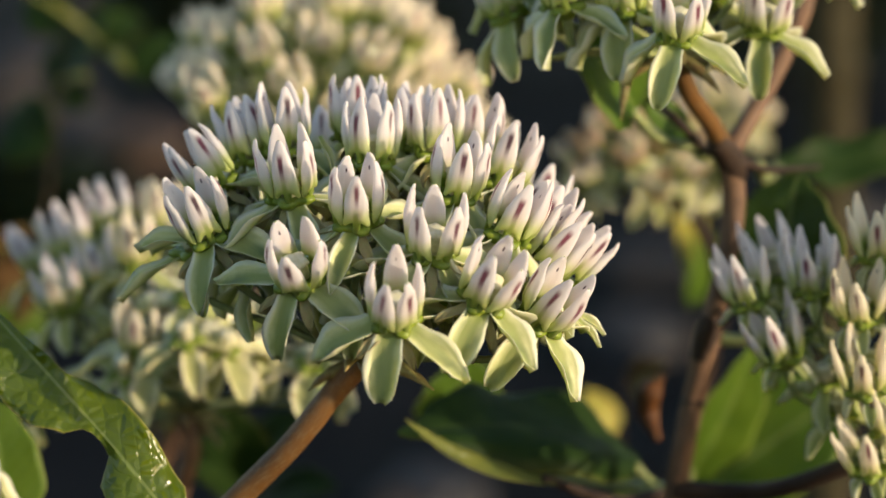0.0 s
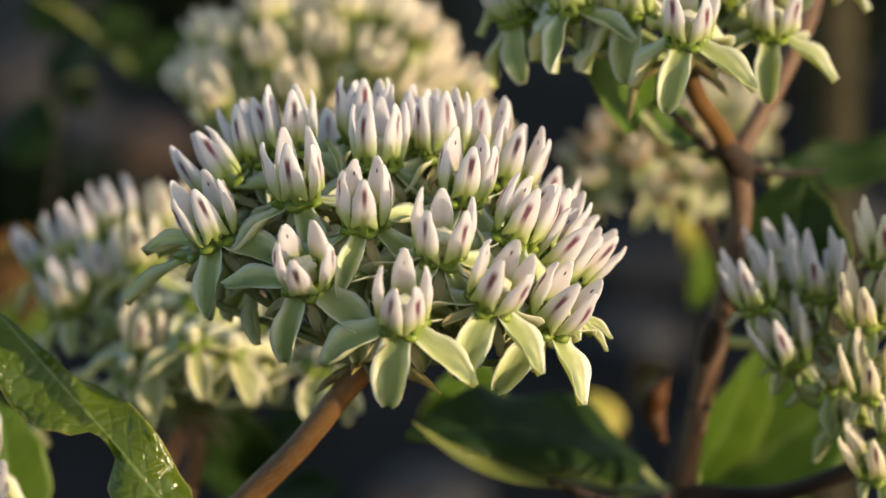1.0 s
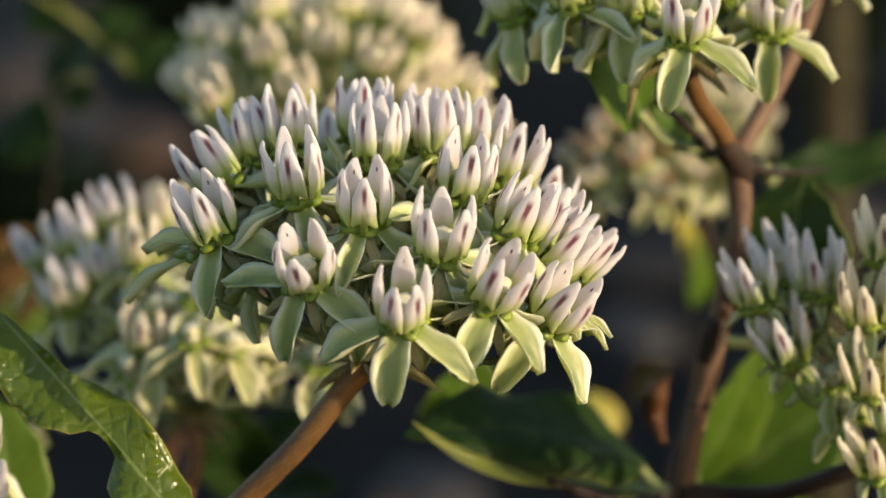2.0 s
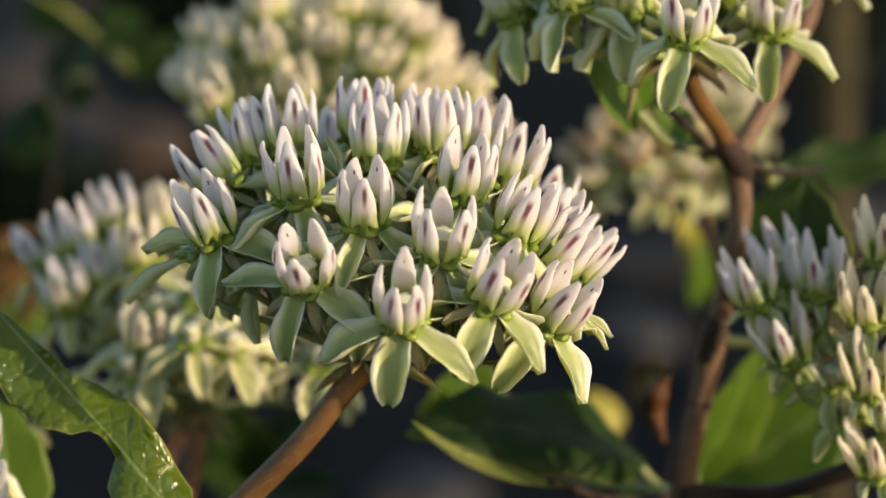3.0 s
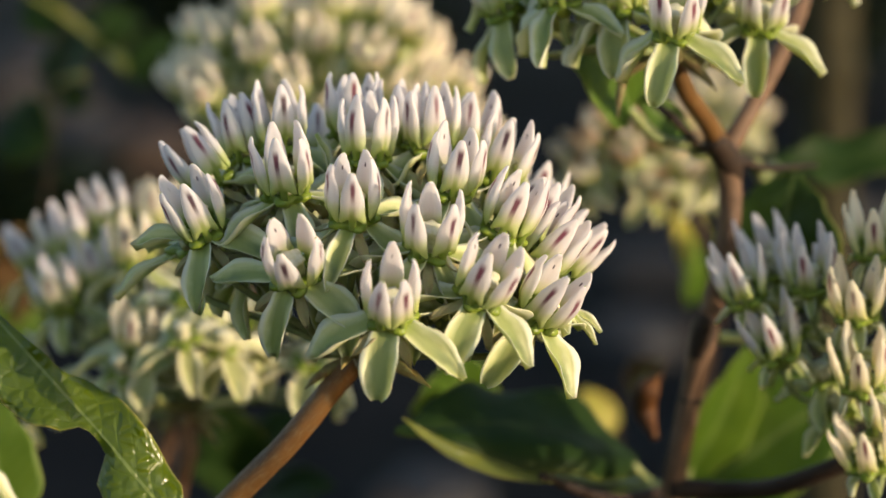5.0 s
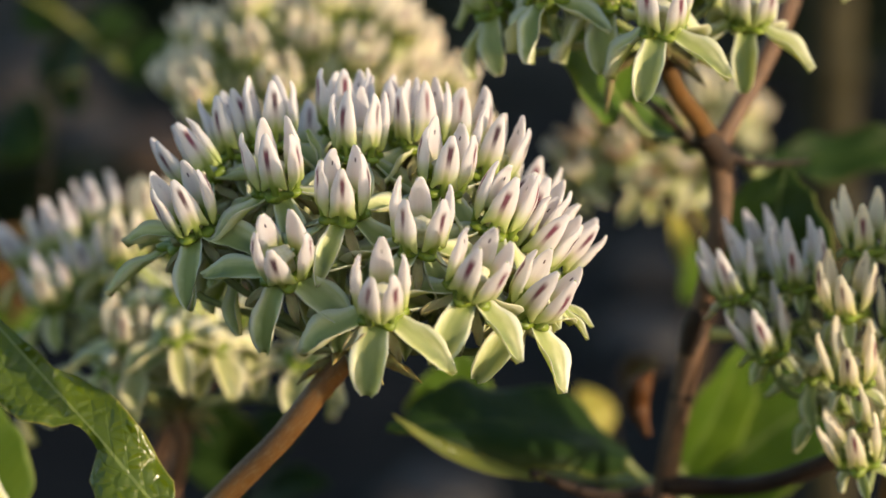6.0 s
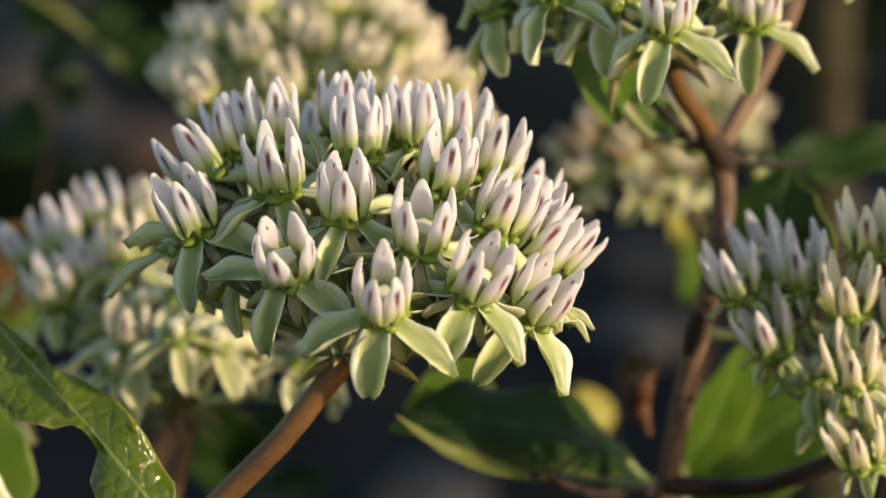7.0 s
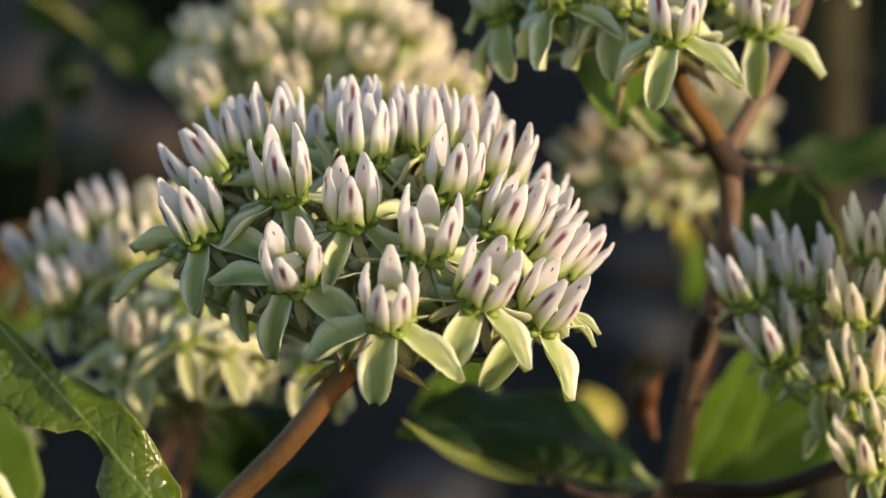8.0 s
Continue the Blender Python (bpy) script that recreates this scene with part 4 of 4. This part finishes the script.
LEAF_DRY = leaf_material("leaf_dry_brown", (0.065, 0.032, 0.011), (0.115, 0.058, 0.019), (0.12, 0.07, 0.03), (0.6, 0.8), 0.4, 0.05, 0.15)
FRONT = (0.5, -0.8, 0.3)
weed([(-0.13, 0.25, GROUND_Z), (-0.12, 0.26, -0.2), (-0.0937, 0.2643, -0.0273), (-0.0911, 0.2809, 0.0091)],
     [((-0.0818, 0.2696, 0.0020), (-0.0995, 0.2616, 0.0160), (0.3, -0.7, 0.6), 0.0019, LEAF_LIME), ((-0.0808, 0.2692, 0.0009), (-0.0738, 0.2582, -0.0039), (0.5, -0.7, 0.5), 0.0042, LEAF_LIME), ((-0.0911, 0.2809, 0.0091), (-0.0829, 0.2711, 0.0115), (0.4, -0.7, 0.5), 0.007, LEAF_DRY),
      ((-0.0934, 0.2652, -0.0220), (-0.1062, 0.2766, -0.0152), (-0.6, -0.6, 0.4), 0.018, LEAF_SHADED), ((-0.0938, 0.2770, -0.0125), (-0.0828, 0.2909, 0.0083), (-0.6, -0.6, 0.4), 0.018, LEAF_SHADED),
      ((-0.0883, 0.2850, -0.0017), (-0.0748, 0.2950, 0.0072), (-0.3, -0.8, 0.4), 0.015, LEAF_SHADED), ((-0.0924, 0.2850, 0.0032), (-0.1019, 0.2950, 0.0149), (-0.5, -0.7, 0.4), 0.014, LEAF_SHADED), ((-0.0753, 0.2850, -0.0093), (-0.0643, 0.2950, 0.0023), (-0.2, -0.8, 0.5), 0.014, LEAF_SHADED), ((-0.0873, 0.2850, -0.0149), (-0.0983, 0.2950, -0.0062), (-0.6, -0.6, 0.4), 0.010, LEAF_SHADED),
      ((-0.0916, 0.2678, -0.0073), (-0.0828, 0.2581, -0.0049), (0.5, -0.7, 0.5), 0.005, LEAF_YELLOW)],
     "weed with yellow-green and browning leaves, out of focus")
weed([(-0.105, 0.16, GROUND_Z), (-0.10, 0.16, -0.2), (-0.0940, 0.1781, -0.0550), (-0.0952, 0.1834, -0.0251)],
     [((-0.0946, 0.1816, -0.0355), (-0.0858, 0.1830, -0.0274), FRONT, 0.008, LEAF_DRY), ((-0.0943, 0.1798, -0.0458), (-0.0835, 0.1814, -0.0366), (0.3, -0.7, 0.6), 0.013, LEAF_DRY), ((-0.0940, 0.1786, -0.0527), (-0.0823, 0.1801, -0.0441), FRONT, 0.012, LEAF)],
     "low weed with yellow and rust-brown leaves, out of focus")
weed([(0.062, 0.20, GROUND_Z), (0.060, 0.20, -0.2), (0.0371, 0.1825, -0.0877), (0.0390, 0.1973, -0.0618)],
     [((0.0345, 0.1948, -0.0765), (0.0305, 0.1990, -0.0655), (0.75, -0.6, 0.3), 0.013, LEAF_YELLOW), ((0.0401, 0.1867, -0.0643), (0.0463, 0.1781, -0.0550), (0.1, -0.7, 0.6), 0.010, LEAF_DRY), ((0.0395, 0.1836, -0.0819), (0.0264, 0.1749, -0.0735), FRONT, 0.010, LEAF_SHADED),
      ((0.0391, 0.1830, -0.0854), (0.0256, 0.1555, -0.0684), FRONT, 0.005, LEAF)],
     "low weed with a yellow leaf, out of focus")
weed([(0.085, 0.24, GROUND_Z), (0.082, 0.24, -0.2), (0.0565, 0.2270, -0.0659), (0.0553, 0.2339, -0.0268)],
     [((0.0562, 0.2308, -0.0445), (0.0518, 0.2236, -0.0278), FRONT, 0.010, LEAF_YELLOW), ((0.0564, 0.2292, -0.0533), (0.0574, 0.2225, -0.0340), FRONT, 0.010, LEAF)],
     "thin weed with yellowing leaves behind the branch, out of focus")
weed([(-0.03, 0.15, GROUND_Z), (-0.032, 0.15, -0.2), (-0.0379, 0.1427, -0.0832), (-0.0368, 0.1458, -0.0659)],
     [((-0.0370, 0.1448, -0.0713), (-0.0436, 0.1379, -0.0527), (-0.2, -0.8, 0.5), 0.014, LEAF_SHADED), ((-0.0369, 0.1452, -0.0691), (-0.0242, 0.1373, -0.0564), (0.1, -0.7, 0.7), 0.012, LEAF_SHADED), ((-0.0372, 0.1442, -0.0746), (-0.0490, 0.1355, -0.0665), (0.0, -0.6, 0.8), 0.014, LEAF_SHADED),
      ((-0.0372, 0.1439, -0.0767), (-0.0199, 0.1349, -0.0697), (0.0, -0.5, 0.9), 0.012, LEAF_SHADED)],
     "low weed under the umbels, shade in its leaf colour, out of focus")
stake = tagged(new("dry_stalk"), "tan dry upright stalk standing in the soil", "dry stalk")
stake.location = (0.152, 0.62, GROUND_Z)
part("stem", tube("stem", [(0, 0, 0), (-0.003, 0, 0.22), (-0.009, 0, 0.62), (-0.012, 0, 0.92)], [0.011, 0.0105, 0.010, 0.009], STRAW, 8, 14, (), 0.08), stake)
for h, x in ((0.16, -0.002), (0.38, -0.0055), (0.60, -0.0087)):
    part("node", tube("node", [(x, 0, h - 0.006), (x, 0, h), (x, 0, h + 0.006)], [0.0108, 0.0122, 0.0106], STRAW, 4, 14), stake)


def shrub(base, height, spread, count, label, material, seed, size=0.03):
    """A leafy bush: woody stems and a crown of many separate leaves."""
    rng = random.Random(seed)
    ob = tagged(new("shrub"), label, "shrub", "shrubs behind")
    ob.location = base
    bm = bmesh.new()
    for i in range(count):
        a, h = rng.uniform(0, 6.283), rng.uniform(0.08, 1) ** 0.8
        r = spread * math.sqrt(rng.random()) * (0.55 + 0.6 * math.sin(math.pi * min(1, h * 0.85)))
        p = Vector((r * math.cos(a), r * math.sin(a), h * height))
        m = Matrix.Translation(p) @ Euler((rng.uniform(-0.9, 0.9), rng.uniform(-0.9, 0.9), rng.uniform(0, 6.283))).to_matrix().to_4x4()
        ln, w = size * rng.uniform(0.8, 1.5), size * rng.uniform(0.3, 0.5)
        q = [m @ Vector(v) for v in ((0, 0, 0), (w * 0.8, ln * 0.35, w * 0.3), (w * 0.6, ln * 0.7, w * 0.2), (0, ln, -w * 0.4), (-w * 0.6, ln * 0.7, w * 0.2), (-w * 0.8, ln * 0.35, w * 0.3), (0, ln * 0.5, 0))]
        v = [bm.verts.new(c) for c in q]
        for j in range(6):
            bm.faces.new((v[6], v[j], v[(j + 1) % 6]))
    part("crown", finish("crown", bm, material), ob)
    for i in range(5):
        a = 1.26 * i + seed
        tip = Vector((spread * 0.7 * math.cos(a), spread * 0.7 * math.sin(a), height * 0.8))
        part("stem", tube("stem", [(0.01 * math.cos(a), 0.01 * math.sin(a), 0), tip * 0.4 + Vector((0, 0, 0.04)), tip], [0.006, 0.004, 0.002], DARK_BARK, 5, 7), ob)
    return ob


# Bush leaves are darkened in colour to look shaded despite the sun.
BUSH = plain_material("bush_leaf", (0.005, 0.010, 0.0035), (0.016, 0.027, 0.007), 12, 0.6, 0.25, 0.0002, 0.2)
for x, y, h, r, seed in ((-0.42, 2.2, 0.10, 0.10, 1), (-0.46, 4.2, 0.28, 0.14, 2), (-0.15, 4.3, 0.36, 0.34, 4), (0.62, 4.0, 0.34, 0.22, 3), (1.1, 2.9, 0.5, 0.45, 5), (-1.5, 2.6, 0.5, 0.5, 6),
                        # Unseen row at the right, added to keep low sun off the soil.
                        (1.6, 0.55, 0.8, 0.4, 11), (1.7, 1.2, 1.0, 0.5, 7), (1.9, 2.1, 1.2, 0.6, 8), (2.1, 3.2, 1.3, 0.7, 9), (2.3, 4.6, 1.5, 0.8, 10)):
    shrub((x, y, GROUND_Z), h, r, 700, "leafy shrub coloured dark for shade; the right-hand row is unseen", BUSH, seed, 0.045)


# ---- sway ----
def motions():
    """The sharp head and its leaf rock a little in the air."""
    p = main.location.copy()
    q = front_leaf.location.copy()
    sway = [(0.0, 0.06, -0.2), (0.5, -0.04, -0.17), (1.0, -0.16, -0.2), (1.5, -0.17, -0.12), (3.0, -0.12, -0.14), (3.5, 0.0, 0.0), (4.0, -0.1, -0.12), (4.5, -0.1, -0.17),
            (6.0, 0.5, -0.03), (6.5, -0.1, -0.12), (7.0, 0.04, -0.18), (7.5, 0.26, -0.2), (8.0, -0.05, -0.05)]
    walk(main, [(t, pose(p.x + a * MM, p.y, p.z + b * MM)) for t, a, b in sway])
    walk(front_leaf, [(t, pose(q.x + a * MM, q.y, q.z + b * MM)) for t, a, b in sway])


motions()
